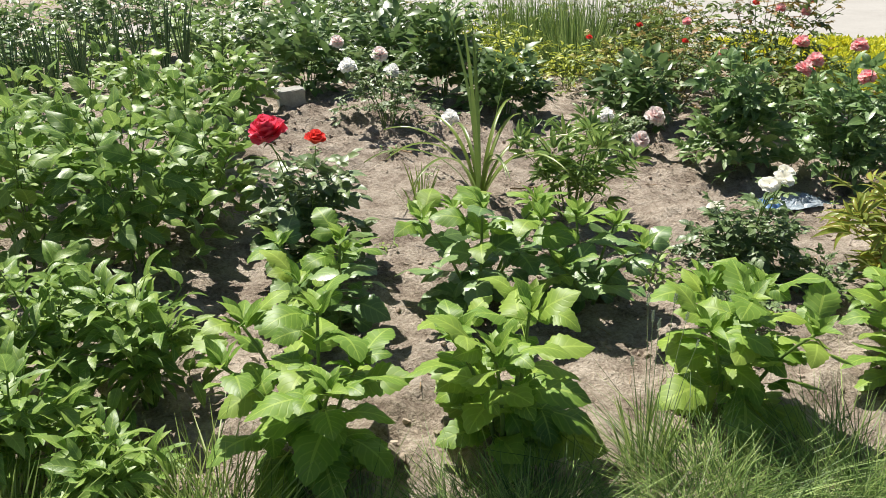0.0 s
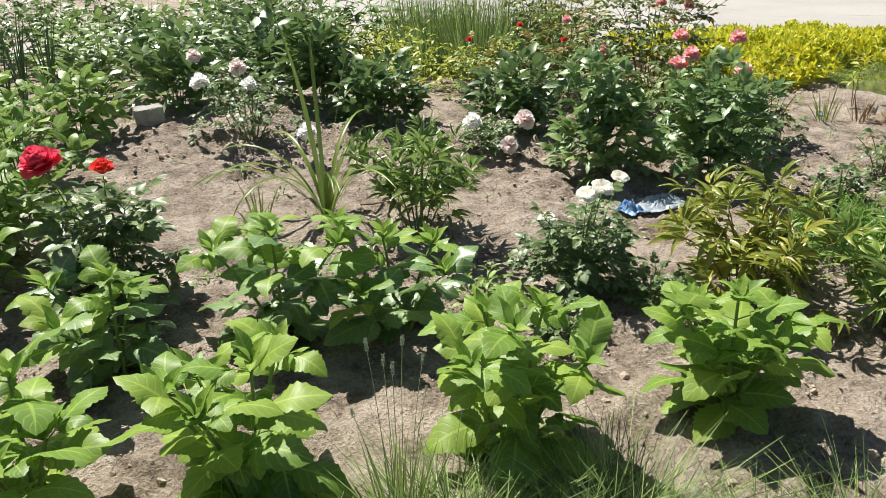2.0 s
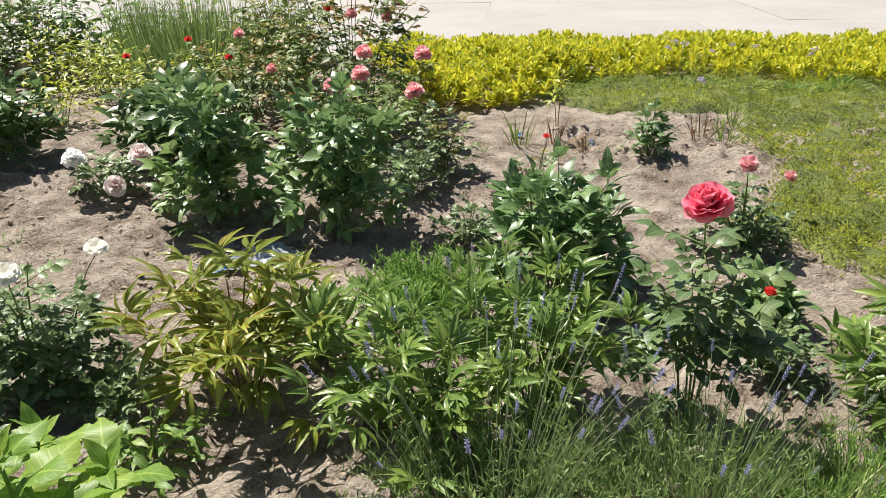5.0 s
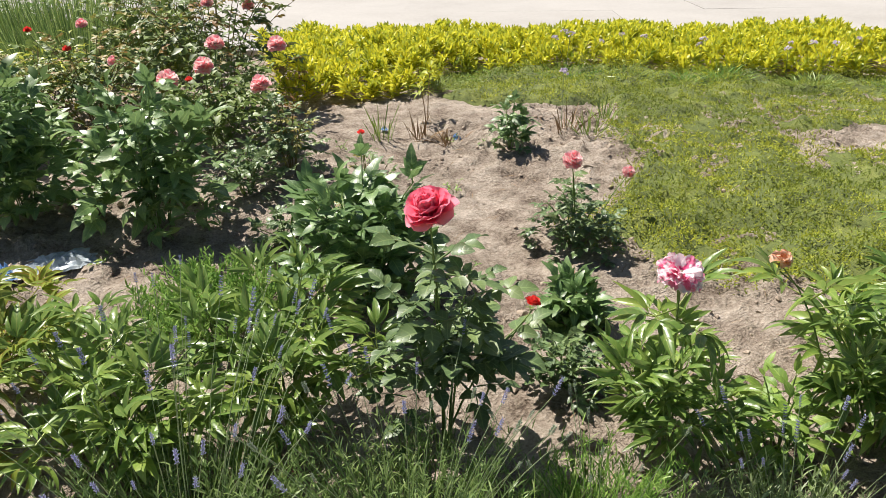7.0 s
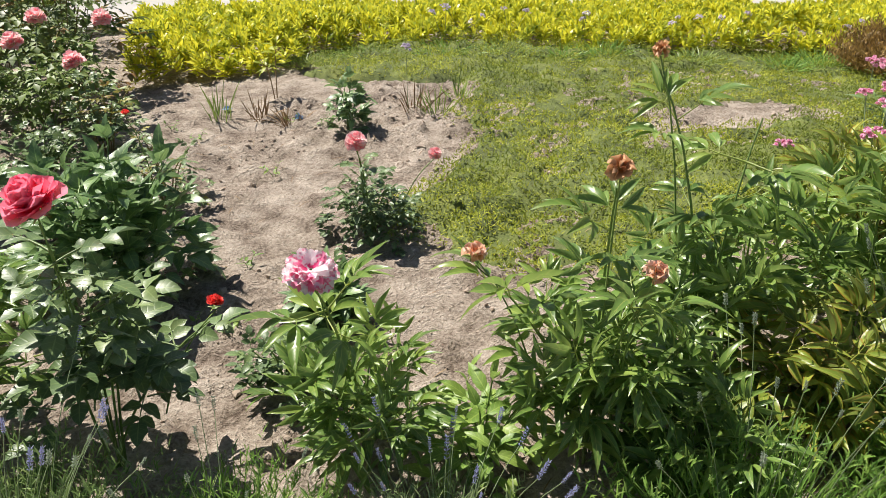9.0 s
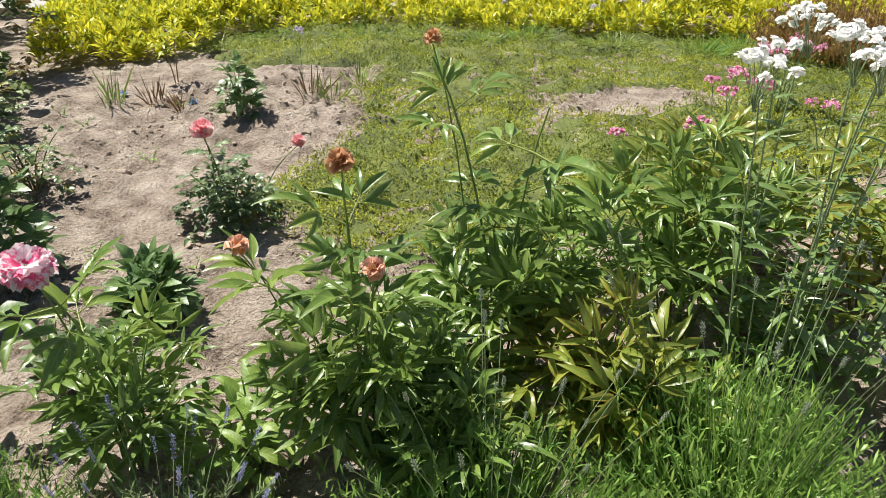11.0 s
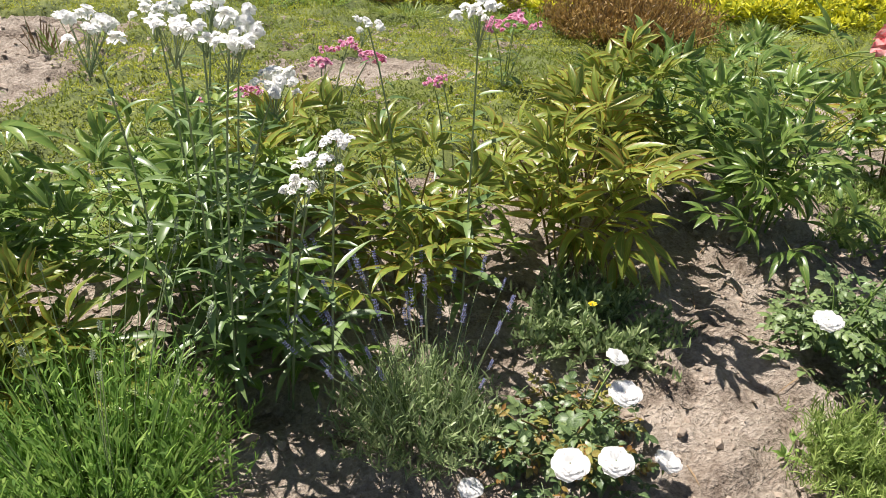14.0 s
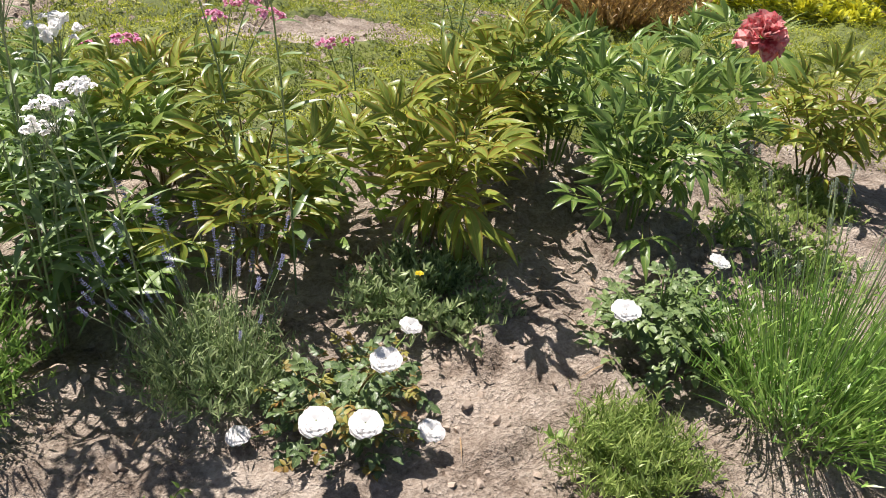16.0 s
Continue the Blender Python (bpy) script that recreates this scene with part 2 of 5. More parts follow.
def lie(x, y):
    """The height of the bed's broad swells."""
    z = -0.04 + bump_at(x, y, -1.5, 4.2, 0.14) + bump_at(x, y, -1.5, 5.8, 0.173) + bump_at(x, y, 0, 5.8, 0.138) + bump_at(x, y, 0, 4.2, 0.045)
    z = z + bump_at(x, y, 0, 1.2, 0.03) + bump_at(x, y, 0, 2.6, -0.022) + bump_at(x, y, 2, 2.6, -0.034) + bump_at(x, y, 2, 5.8, 0.062)
    z = z + bump_at(x, y, 4, 1.2, -0.022) + bump_at(x, y, 4, 2.6, -0.081) + bump_at(x, y, 4, 4.2, -0.042) + bump_at(x, y, 4, 5.8, 0.061)
    z = z + bump_at(x, y, 5.4, 1.2, -0.072) + bump_at(x, y, 5.4, 4.2, 0.047) + bump_at(x, y, 5.4, 5.8, 0.087)
    z = z + bump_at(x, y, -1.5, 1.2, 0.011) + bump_at(x, y, -1.5, 2.6, -0.016) + bump_at(x, y, 2, 1.2, 0.002) + bump_at(x, y, 5.4, 2.6, -0.008)
    return z + bump_at(x, y, 6.8, 1.2, 0.02) + bump_at(x, y, 6.8, 2.6, 0.103) + bump_at(x, y, 6.8, 4.2, 0.017) + bump_at(x, y, 6.8, 5.8, 0.011)


def vnoise(x, y, size, seed):
    """Smooth value noise, -1 to 1, on arrays."""
    table = np.random.RandomState(seed).rand(128, 128) * 2 - 1
    u, v = np.asarray(x) / size, np.asarray(y) / size
    i, j = np.floor(u).astype(int), np.floor(v).astype(int)
    fu, fv = u - i, v - j
    fu, fv = fu * fu * (3 - 2 * fu), fv * fv * (3 - 2 * fv)
    pick = lambda a, b: table[a % 128, b % 128]
    return (pick(i, j) * (1 - fu) + pick(i + 1, j) * fu) * (1 - fv) + (pick(i, j + 1) * (1 - fu) + pick(i + 1, j + 1) * fu) * fv


def soil_height(x, y):
    rough = np.clip(0.8 + 0.7 * vnoise(x, y, 0.6, 11), 0.2, 1.5)
    return lie(x, y) + 0.022 * vnoise(x, y, 0.35, 1) + rough * (0.03 * np.maximum(0, vnoise(x, y, 0.13, 2)) + 0.032 * np.maximum(0, vnoise(x, y, 0.07, 3) - 0.1) + 0.022 * np.maximum(0, vnoise(x, y, 0.042, 5)) + 0.008 * vnoise(x, y, 0.024, 4))


def mesh_of(name, verts, faces, material, uv=None, smooth=True):
    me = bpy.data.meshes.new(name)
    me.from_pydata(np.asarray(verts).tolist(), [], faces.tolist() if isinstance(faces, np.ndarray) else faces)
    me.materials.append(material)
    if uv is not None:
        layer = me.uv_layers.new(name="UVMap")
        idx = np.empty(len(me.loops), dtype=np.int32)
        me.loops.foreach_get("vertex_index", idx)
        layer.data.foreach_set("uv", np.asarray(uv, dtype=np.float32)[idx].ravel())
    if smooth:
        me.polygons.foreach_set("use_smooth", np.ones(len(me.polygons), dtype=bool))
    me.update()
    return me


def part(name, me, parent, m=None, label=""):
    ob = new(name, me)
    ob.parent = parent
    if m is not None:
        ob.matrix_basis = m
    if label:
        ob["label"] = label
    return ob


def thing(name, x, y, label, category, group="", z=None, turn=0.0):
    ob = new(name)
    ob.empty_display_size = 0.05
    ob.matrix_basis = Matrix.Translation((x, y, (float(lie(x, y)) - 0.005) if z is None else z)) @ Matrix.Rotation(turn, 4, "Z")
    return tagged(ob, label, category, group)


def spread(near, far, step, reach):
    """Coordinates that are fine between near and far and grow coarser out to reach on both sides."""
    mid = np.arange(near, far + step / 2, step)
    out, d, at = [], step, 0.0
    while at < reach:
        d *= 1.35
        at += d
        out.append(at)
    out = np.array(out)
    return np.concatenate([(near - out)[::-1], mid, far + out])


gx, gy = spread(-1.6, 8.2, 0.022, 400), spread(0.9, 6.0, 0.022, 400)
X, Y = np.meshgrid(gx, gy)
Z = soil_height(X, Y)
fade = np.clip(1 - (np.maximum(0, np.abs(X - 3.2) - 9) + np.maximum(0, Y - 10) + np.maximum(0, -1 - Y)) / 4, 0, 1)
Z = Z * fade - 0.05 * (1 - fade)
nx, ny = len(gx), len(gy)
I = np.arange(nx * ny).reshape(ny, nx)
quads = np.stack([I[:-1, :-1], I[:-1, 1:], I[1:, 1:], I[1:, :-1]], -1).reshape(-1, 4)
ground = new("ground", mesh_of("ground", np.stack([X, Y, Z], -1).reshape(-1, 3), quads, SOIL))
tagged(ground, "dry pale brown garden soil, crumbly and bare", "soil", kind="structure")


# ---- pavement beyond the bed: slabs with open joints ----
def pave_edge(x):
    return 8.15 - 0.33 * (x - 4.06)


def slab(w, d, h=0.12):
    bm = bmesh.new()
    bmesh.ops.create_cube(bm, size=1, matrix=Matrix.Diagonal((w - 0.003, d - 0.003, h, 1)))
    bmesh.ops.bevel(bm, geom=bm.edges[:], offset=0.002, segments=2, affect="EDGES")
    me = bpy.data.meshes.new("slab")
    bm.to_mesh(me)
    bm.free()
    me.materials.append(CONCRETE)
    return me


pave_turn = math.atan(-0.33)
pave_frame = Matrix.Translation((4.06, 8.15, 0)) @ Matrix.Rotation(pave_turn, 4, "Z")
pavement = thing("pavement", 0, 0, "sunlit pale grey concrete pavement with fine cracks", "pavement", z=0)
pavement["kind"] = "structure"
slab_mesh = slab(4.0, 3.0)
for i in range(-2, 7):
    for j in range(0, 7):
        tip = Matrix.Rotation(random.uniform(-0.002, 0.002), 4, "X") @ Matrix.Rotation(random.uniform(-0.002, 0.002), 4, "Y")
        part("slab", slab_mesh, pavement, pave_frame @ Matrix.Translation((i * 4.0 + 0.9 + 1.2 * (j % 2), 1.5 + j * 3.0, 0.0)) @ tip)


# ---- leaves ----
def blade(L, W, n=6, fold=0.25, droop=0.3, teeth=0.0, shape=0.42, wave=0.0, point=1.0, seed=0, cols=1, arch=0.0):
    """One leaf blade along +y, its upper face to +z, bending down towards its tip: vertices, faces, uv."""
    rnd = random.Random(seed)
    ph = (rnd.uniform(0, 6), rnd.uniform(0, 6))
    v, uv, f = [], [], []
    y = z = 0.0
    k = 2 * cols + 1
    for i in range(n + 1):
        t = i / n
        w = W / 2 * (math.sin(math.pi * t ** (math.log(0.5) / math.log(shape))) ** 0.8 * (1 - 0.35 * point * t) if 0 < t < 1 else 0.02)
        if i:
            a = -2 * droop * (i - 0.5) / n
            y, z = y + L / n * math.cos(a), z + L / n * math.sin(a)
        wide = 1 + (teeth if i % 2 else -teeth)
        for j in range(k):
            s = j / cols - 1
            q = abs(s)
            ruffle = wave * w * q * math.sin(7 * t + ph[s > 0])
            v.append((w * s * (1 + (wide - 1) * q), y - teeth * 0.05 * L * (i % 2) * q, z + fold * w * q - arch * w * s * s + ruffle))
            uv.append((s, t))
        if i:
            a, b = k * (i - 1), k * i
            f += [(a + j, a + j + 1, b + j + 1, b + j) for j in range(2 * cols)]
    return v, f, uv


def stalk(path, r0, r1, sides=4):
    """A thin tapered tube along a list of Vectors."""
    v, f = [], []
    for i, p in enumerate(path):
        d = (path[min(i + 1, len(path) - 1)] - path[max(i - 1, 0)]).normalized()
        a = d.orthogonal().normalized()
        b = d.cross(a)
        r = r0 + (r1 - r0) * i / (len(path) - 1)
        for k in range(sides):
            q = 2 * math.pi * k / sides
            v.append(tuple(p + a * (r * math.cos(q)) + b * (r * math.sin(q))))
        if i:
            o, u = sides * (i - 1), sides * i
            f += [(o + k, o + (k + 1) % sides, u + (k + 1) % sides, u + k) for k in range(sides)]
    return v, f, [(0.0, 0.5)] * len(v)


def joined(pieces, name, material):
    """One mesh out of (matrix, (verts, faces, uv)) pieces."""
    V, F, U = [], [], []
    for m, (v, f, uv) in pieces:
        o = len(V)
        V += [tuple(m @ Vector(p)) for p in v] if m is not None else list(v)
        F += [tuple(o + i for i in q) for q in f]
        U += list(uv)
    return mesh_of(name, V, F, material, U)


def rot(ax, ay, az):
    return Euler((ax, ay, az)).to_matrix().to_4x4()


def compound(name, material, seed, L, W, pairs, rachis, teeth=0.0, fold=0.25, droop=0.3, shape=0.42, end=1.25, n=6, spread_by=0.95, wave=0.1, point=1.0, cols=1, arch=0.0):
    """A pinnate leaf: leaflets in pairs along a stalk and one at its end, growing along +y."""
    r = random.Random(seed)
    bend = lambda t: Vector((0, rachis * t, -0.18 * rachis * t * t))
    pieces = [(None, stalk([bend(k / 4) for k in range(5)], 0.0022, 0.0012))]
    for k in range(pairs):
        t = 0.5 + 0.38 * k / max(1, pairs - 1) if pairs > 1 else 0.72
        for s in (-1, 1):
            m = Matrix.Translation(bend(t)) @ rot(r.uniform(-0.25, 0.2), r.uniform(-0.35, 0.35), -s * (spread_by + r.uniform(-0.2, 0.2)))
            q = r.uniform(0.8, 1.05)
            pieces.append((m, blade(L * q, W * q, n, fold, droop * r.uniform(0.6, 1.4), teeth, shape, wave, point, r.random(), cols, arch)))
    m = Matrix.Translation(bend(1.0)) @ rot(r.uniform(-0.3, 0.1), r.uniform(-0.2, 0.2), r.uniform(-0.15, 0.15))
    pieces.append((m, blade(L * end, W * end, n, fold, droop * r.uniform(0.7, 1.4), teeth, shape, wave, point, r.random(), cols, arch)))
    return joined(pieces, name, material)


def fan(name, material, seed, L, W, rachis):
    """A peony leaf: three stalks of long leaflets, arching over."""
    r = random.Random(seed)
    pieces = [(None, stalk([Vector((0, rachis * k / 3, -0.04 * rachis * k)) for k in range(4)], 0.0028, 0.0016))]
    hub = Vector((0, rachis, -0.12 * rachis))
    for a in (-1.0, 0.0, 1.0):
        base = Matrix.Translation(hub) @ rot(r.uniform(-0.25, 0.3), 0, a + r.uniform(-0.2, 0.2))
        out = rachis * (0.3 if a else 0.45)
        pieces.append((base, stalk([Vector((0, out * k / 2, 0)) for k in range(3)], 0.0016, 0.0012)))
        for b in ((-0.6, 0.0, 0.6) if a == 0 or r.random() < 0.5 else (-0.35, 0.35)):
            m = base @ Matrix.Translation((0, out, 0)) @ rot(r.uniform(-0.2, 0.3), r.uniform(-0.5, 0.5), b + r.uniform(-0.18, 0.18))
            q = r.uniform(0.75, 1.12) * (1.12 if b == 0 else 0.92)
            pieces.append((m, blade(L * q, W * q * r.uniform(0.85, 1.1), 7, r.uniform(0.45, 1.0), r.uniform(0.12, 0.6), 0, 0.47, 0.14, 1.0, r.random())))
    return joined(pieces, name, material)


def single(name, material, seed, L, W, petiole, **kw):
    r = random.Random(seed)
    droop = kw.pop("droop", 0.35) * r.uniform(0.6, 1.5)
    pieces = [(None, stalk([Vector((0, petiole * k / 2, -0.02 * k * petiole)) for k in range(3)], 0.0018, 0.0012, 3)),
              (Matrix.Translation((0, petiole, -0.04 * petiole)) @ rot(r.uniform(-0.3, 0.2), r.uniform(-0.4, 0.4), 0), blade(L, W, kw.pop("n", 6), droop=droop, seed=r.random(), **kw))]
    return joined(pieces, name, material)


LEAVES = {
    "dahlia": [compound("leaf", L_DAHLIA, i, 0.085, 0.062, 1, 0.06, 0.085, 0.12, 0.42, 0.4, 1.55, 15, 0.95, 0.22, 0.4, 2, 0.25) for i in range(6)],
    "dahlia_simple": [single("leaf", L_DAHLIA, 10 + i, 0.13, 0.092, 0.03, fold=0.15, droop=0.42, teeth=0.09, shape=0.4, wave=0.22, n=15, point=0.4, cols=2, arch=0.25) for i in range(5)],
    "dahlia_tip": [single("leaf", L_DAHLIA, 15 + i, 0.085, 0.04, 0.006, fold=0.45, droop=0.25, teeth=0.05, shape=0.42, wave=0.2, n=11, point=0.7, cols=1) for i in range(4)],
    "dull": [compound("leaf", L_DARK, 200 + i, 0.085, 0.062, 1, 0.06, 0.085, 0.12, 0.42, 0.4, 1.55, 15, 0.95, 0.22, 0.4, 2, 0.25) for i in range(4)],
    "dull_simple": [single("leaf", L_DARK, 210 + i, 0.13, 0.092, 0.03, fold=0.15, droop=0.42, teeth=0.09, shape=0.4, wave=0.22, n=15, point=0.4, cols=2, arch=0.25) for i in range(4)],
    "dark": [compound("leaf", L_DARK, 20 + i, 0.074, 0.04, 1 + i % 2, 0.06, 0.06, 0.25, 0.4, 0.4, 1.25, 8, 0.9, 0.2) for i in range(6)],
    "ovate": [single("leaf", L_OVATE, 40 + i, 0.118, 0.074, 0.03, fold=0.18, droop=0.42, teeth=0.035, shape=0.4, wave=0.26, n=11, cols=2, arch=0.2) for i in range(7)],
    "lance": [single("leaf", L_OVATE, 50 + i, 0.085, 0.036, 0.02, fold=0.35, droop=0.35, teeth=0.05, shape=0.4, wave=0.25, n=9) for i in range(5)],
    "peony": [fan("leaf", L_PEONY, 60 + i, 0.115, 0.03, 0.065) for i in range(8)],
    "bronze": [fan("leaf", L_BRONZE, 70 + i, 0.126, 0.032, 0.07) for i in range(8)],
    "rose": [compound("leaf", L_ROSE, 80 + i, 0.043, 0.03, 2, 0.075, 0.07, 0.3, 0.25, 0.45, 1.25, 6, 1.15, 0.1, 0.5) for i in range(6)],
    "rosered": [compound("leaf", L_ROSE_RED, 90 + i, 0.036, 0.022, 2, 0.065, 0.07, 0.3, 0.25, 0.45, 1.2, 6, 1.1, 0.1, 0.5) for i in range(5)],
    "dark_far": [compound("leaf", L_FAR, 120 + i, 0.085, 0.05, 1, 0.06, 0.0, 0.25, 0.4, 0.4, 1.3, 3, 0.9, 0.15) for i in range(4)],
    "ovate_far": [single("leaf", L_OVATE, 130 + i, 0.12, 0.065, 0.03, fold=0.22, droop=0.45, shape=0.36, wave=0.2, n=4) for i in range(4)],
    "rose_far": [compound("leaf", L_ROSE_DEEP, 140 + i, 0.046, 0.032, 2, 0.075, 0.0, 0.3, 0.25, 0.45, 1.25, 2, 1.15, 0.1, 0.5) for i in range(4)],
    "golden": [single("leaf", L_GOLD, 150 + i, 0.08, 0.03, 0.015, fold=0.3, droop=0.3, shape=0.45, n=3) for i in range(4)],
    "ach": [single("leaf", L_ACH, 100 + i, 0.098, 0.019, 0.004, fold=0.4, droop=0.3, shape=0.4, n=5) for i in range(5)],
}


def bent(p0, p1, lift, k=6):
    """A stem's line from p0 to p1, rising steeply first."""
    c = Vector((p0.x + (p1.x - p0.x) * 0.3, p0.y + (p1.y - p0.y) * 0.3, p0.z + (p1.z - p0.z) * lift))
    return [(1 - t) ** 2 * p0 + 2 * t * (1 - t) * c + t * t * p1 for t in (i / k for i in range(k + 1))]


def along(path, t):
    f = t * (len(path) - 1)
    i = min(int(f), len(path) - 2)
    return path[i].lerp(path[i + 1], f - i)


def arrays(me):
    """Vertices, faces padded with -1, and uv of a mesh, kept for reuse."""
    if me.name not in ARRAYS:
        uv = {}
        for loop, d in zip(me.loops, me.uv_layers[0].data):
            uv[loop.vertex_index] = tuple(d.uv)
        ARRAYS[me.name] = (np.array([v.co[:] for v in me.vertices]), [tuple(p.vertices) for p in me.polygons], [uv[i] for i in range(len(me.vertices))])
    return ARRAYS[me.name]


ARRAYS = {}
REACH = {"golden": 0.08, "dark_far": 0.15, "ovate_far": 0.14, "rose_far": 0.11, "dahlia": 0.2, "dark": 0.15, "ovate": 0.14, "lance": 0.1, "peony": 0.2, "bronze": 0.2, "rose": 0.11, "ach": 0.09}


def merged(name, placed):
    """Many leaves, as (matrix, mesh), joined into one mesh."""
    V, F, U, mats, slots, o = [], [], [], [], [], 0
    for m, me in placed:
        v, f, uv = arrays(me)
        M = np.array(m)
        V.append(v @ M[:3, :3].T + M[:3, 3])
        F += [tuple(o + i for i in q) for q in f]
        U += uv
        o += len(v)
        if me.materials[0] not in mats:
            mats.append(me.materials[0])
        slots += [mats.index(me.materials[0])] * len(f)
    out = mesh_of(name, np.concatenate(V), F, mats[0], U)
    for mat in mats[1:]:
        out.materials.append(mat)
    out.polygons.foreach_set("material_index", slots)
    return out


def grow(name, x, y, H, R, stems, per, kind, label, category, group="", size=1.0, seed=0, low=0.18, stem_mat=None, thick=0.004, rise=0.35, lean=(0, 0), top=True, mix=None, tips=(), fill=None, lump=False, inner_low=0.35, loose=1.0):
    """A leafy plant: an Empty at its foot, its stems, and its leaves round each stem."""
    r = random.Random(seed * 7 + 3)
    R = max(0.3 * R, R - REACH[kind] * size * 0.7)
    root = thing(name, x, y, label, category, group)
    inner = []
    for k in range(int(stems * per * 0.55) if fill is None else fill):
        a, d = r.uniform(0, 6.28), math.sqrt(r.uniform(0.05, 1.0))
        p = Vector((math.cos(a) * d * R * 0.9 + lean[0] * 0.5, math.sin(a) * d * R * 0.9 + lean[1] * 0.5, H * math.sqrt(max(0.05, 1.02 - d * d)) * r.uniform(inner_low, 0.98)))
        m = Matrix.Translation(p) @ Matrix.Rotation(a - 1.57 + r.uniform(-1.0, 1.0), 4, "Z") @ Matrix.Rotation(rise + loose * r.uniform(-0.5, 0.45), 4, "X") @ Matrix.Rotation(loose * r.uniform(-0.4, 0.4), 4, "Y") @ Matrix.Scale(size * r.uniform(0.7, 1.1), 4)
        use = LEAVES[mix] if mix and r.random() < 0.35 else LEAVES[kind]
        inner.append((m, use[r.randrange(len(use))]))
    ends = [Vector(p) - root.matrix_basis.translation for p in tips]
    for s in range(stems):
        a = 2 * math.pi * (s * 0.618 + r.uniform(-0.08, 0.08))
        d = math.sqrt((s + 0.35) / stems)
        p0 = Vector((math.cos(a), math.sin(a), 0)) * R * 0.16 * d
        if s < len(ends):
            p1 = ends[s] - Vector((0, 0, 0.02))
        else:
            p1 = Vector((math.cos(a) * R * d + lean[0], math.sin(a) * R * d + lean[1], H * (1 - 0.3 * d * d) * r.uniform(0.8, 1.05)))
        path = bent(p0, p1, 0.75)
        v, f, uv = stalk(path, thick, thick * 0.5, 5)
        part("stem", mesh_of("stem", v, f, stem_mat or STEM, uv), root)
        q0 = r.uniform(0, 6.28)
        for k in range(per):
            t = low + (0.99 - low) * (k + r.uniform(0.1, 0.9)) / per
            if top and k >= per - 2:
                t = 0.98 if s >= len(ends) else 0.78
            az = q0 + k * 2.4 + r.uniform(-0.4, 0.4)
            up = rise + (0.55 if t > 0.9 else 0.0) + loose * r.uniform(-0.35, 0.35)
            sc = size * r.uniform(0.75, 1.15) * (0.75 if t > 0.9 else 1.0)
            use = LEAVES[mix] if mix and t > 0.6 and r.random() < 0.5 else LEAVES[kind]
            m = Matrix.Translation(along(path, t)) @ Matrix.Rotation(az, 4, "Z") @ Matrix.Rotation(up, 4, "X") @ Matrix.Rotation(loose * r.uniform(-0.4, 0.4), 4, "Y") @ Matrix.Scale(sc, 4)
            if lump:
                inner.append((m, use[r.randrange(len(use))]))
            else:
                part("leaf", use[r.randrange(len(use))], root, m)
    if inner:
        part("foliage", merged("foliage", inner), root)
    return root


# ---- flowers ----
def petal(w, h, cup, curl, ruffle, rnd, n=4):
    """A petal growing along +z from the origin, its inner face to -y."""
    v, uv, f = [], [], []
    ph = rnd.uniform(0, 6)
    for i in range(n + 1):
        t = i / n
        ww = w * (0.28 + 0.72 * math.sin(math.pi * min(1, 0.12 + 0.62 * t)) ** 0.8) * (1 if t < 0.95 else 0.86)
        for j in range(n + 1):
            s = 2 * j / n - 1
            out = -cup * w * (s * s) * 0.9 + curl * h * t * t + ruffle * w * t * math.sin(ph + 5 * s + 3 * t)
            v.append((ww * s * (1 - 0.1 * s * s), out, h * t * (1 - 0.12 * s * s * t)))
            uv.append((s, t))
    for i in range(n):
        for j in range(n):
            a = i * (n + 1) + j
            f.append((a, a + 1, a + n + 2, a + n + 1))
    return v, f, uv


def bloom_mesh(name, material, r, seed, layers=((4, 0.25, 0.05), (5, 0.45, 0.3), (6, 0.7, 0.6), (7, 0.95, 0.95)), ruffle=0.08, height=1.0, cupped=0.75, core=0.95, slim=1.0, dome=1.0):
    """A full double flower of radius r: rings of (number, reach, lean) petals."""
    rnd = random.Random(seed)
    pieces = []
    for k, (count, reach, leaning) in enumerate(layers):
        for i in range(count):
            a = 2 * math.pi * (i + 0.5 * (k % 2)) / count + rnd.uniform(-0.2, 0.2)
            w, h = slim * r * (0.34 + 0.34 * reach) * rnd.uniform(0.9, 1.1), r * (core + (0.85 - core) * reach) * rnd.uniform(0.9, 1.08) * height
            m = Matrix.Rotation(a, 4, "Z") @ Matrix.Translation((0, r * 0.16 * reach, -0.25 * dome * r * reach)) @ Matrix.Rotation(-leaning * rnd.uniform(0.88, 1.1), 4, "X")
            pieces.append((m, petal(w, h, cupped * (1 - 0.4 * reach), 0.02 + 0.22 * dome * reach * reach, ruffle, rnd)))
    return joined(pieces, name, material)


ROSE_LAYERS = ((3, 0.1, -0.05), (4, 0.25, 0.12), (5, 0.42, 0.32), (6, 0.62, 0.58), (6, 0.82, 0.85), (6, 1.0, 1.15))
OPEN_LAYERS = ((5, 0.2, 0.5), (7, 0.45, 0.85), (8, 0.7, 1.15), (9, 1.0, 1.42))
RAGGED = ((6, 0.3, 0.35), (7, 0.5, 0.8), (8, 0.8, 1.15), (6, 1.0, 1.6))
DISC_LAYERS = ((6, 0.25, 1.3), (7, 0.45, 1.38), (8, 0.7, 1.46), (7, 1.0, 1.52))
STAR_LAYERS = ((8, 0.35, 0.95), (11, 0.6, 1.2), (14, 0.85, 1.4), (14, 1.0, 1.58))
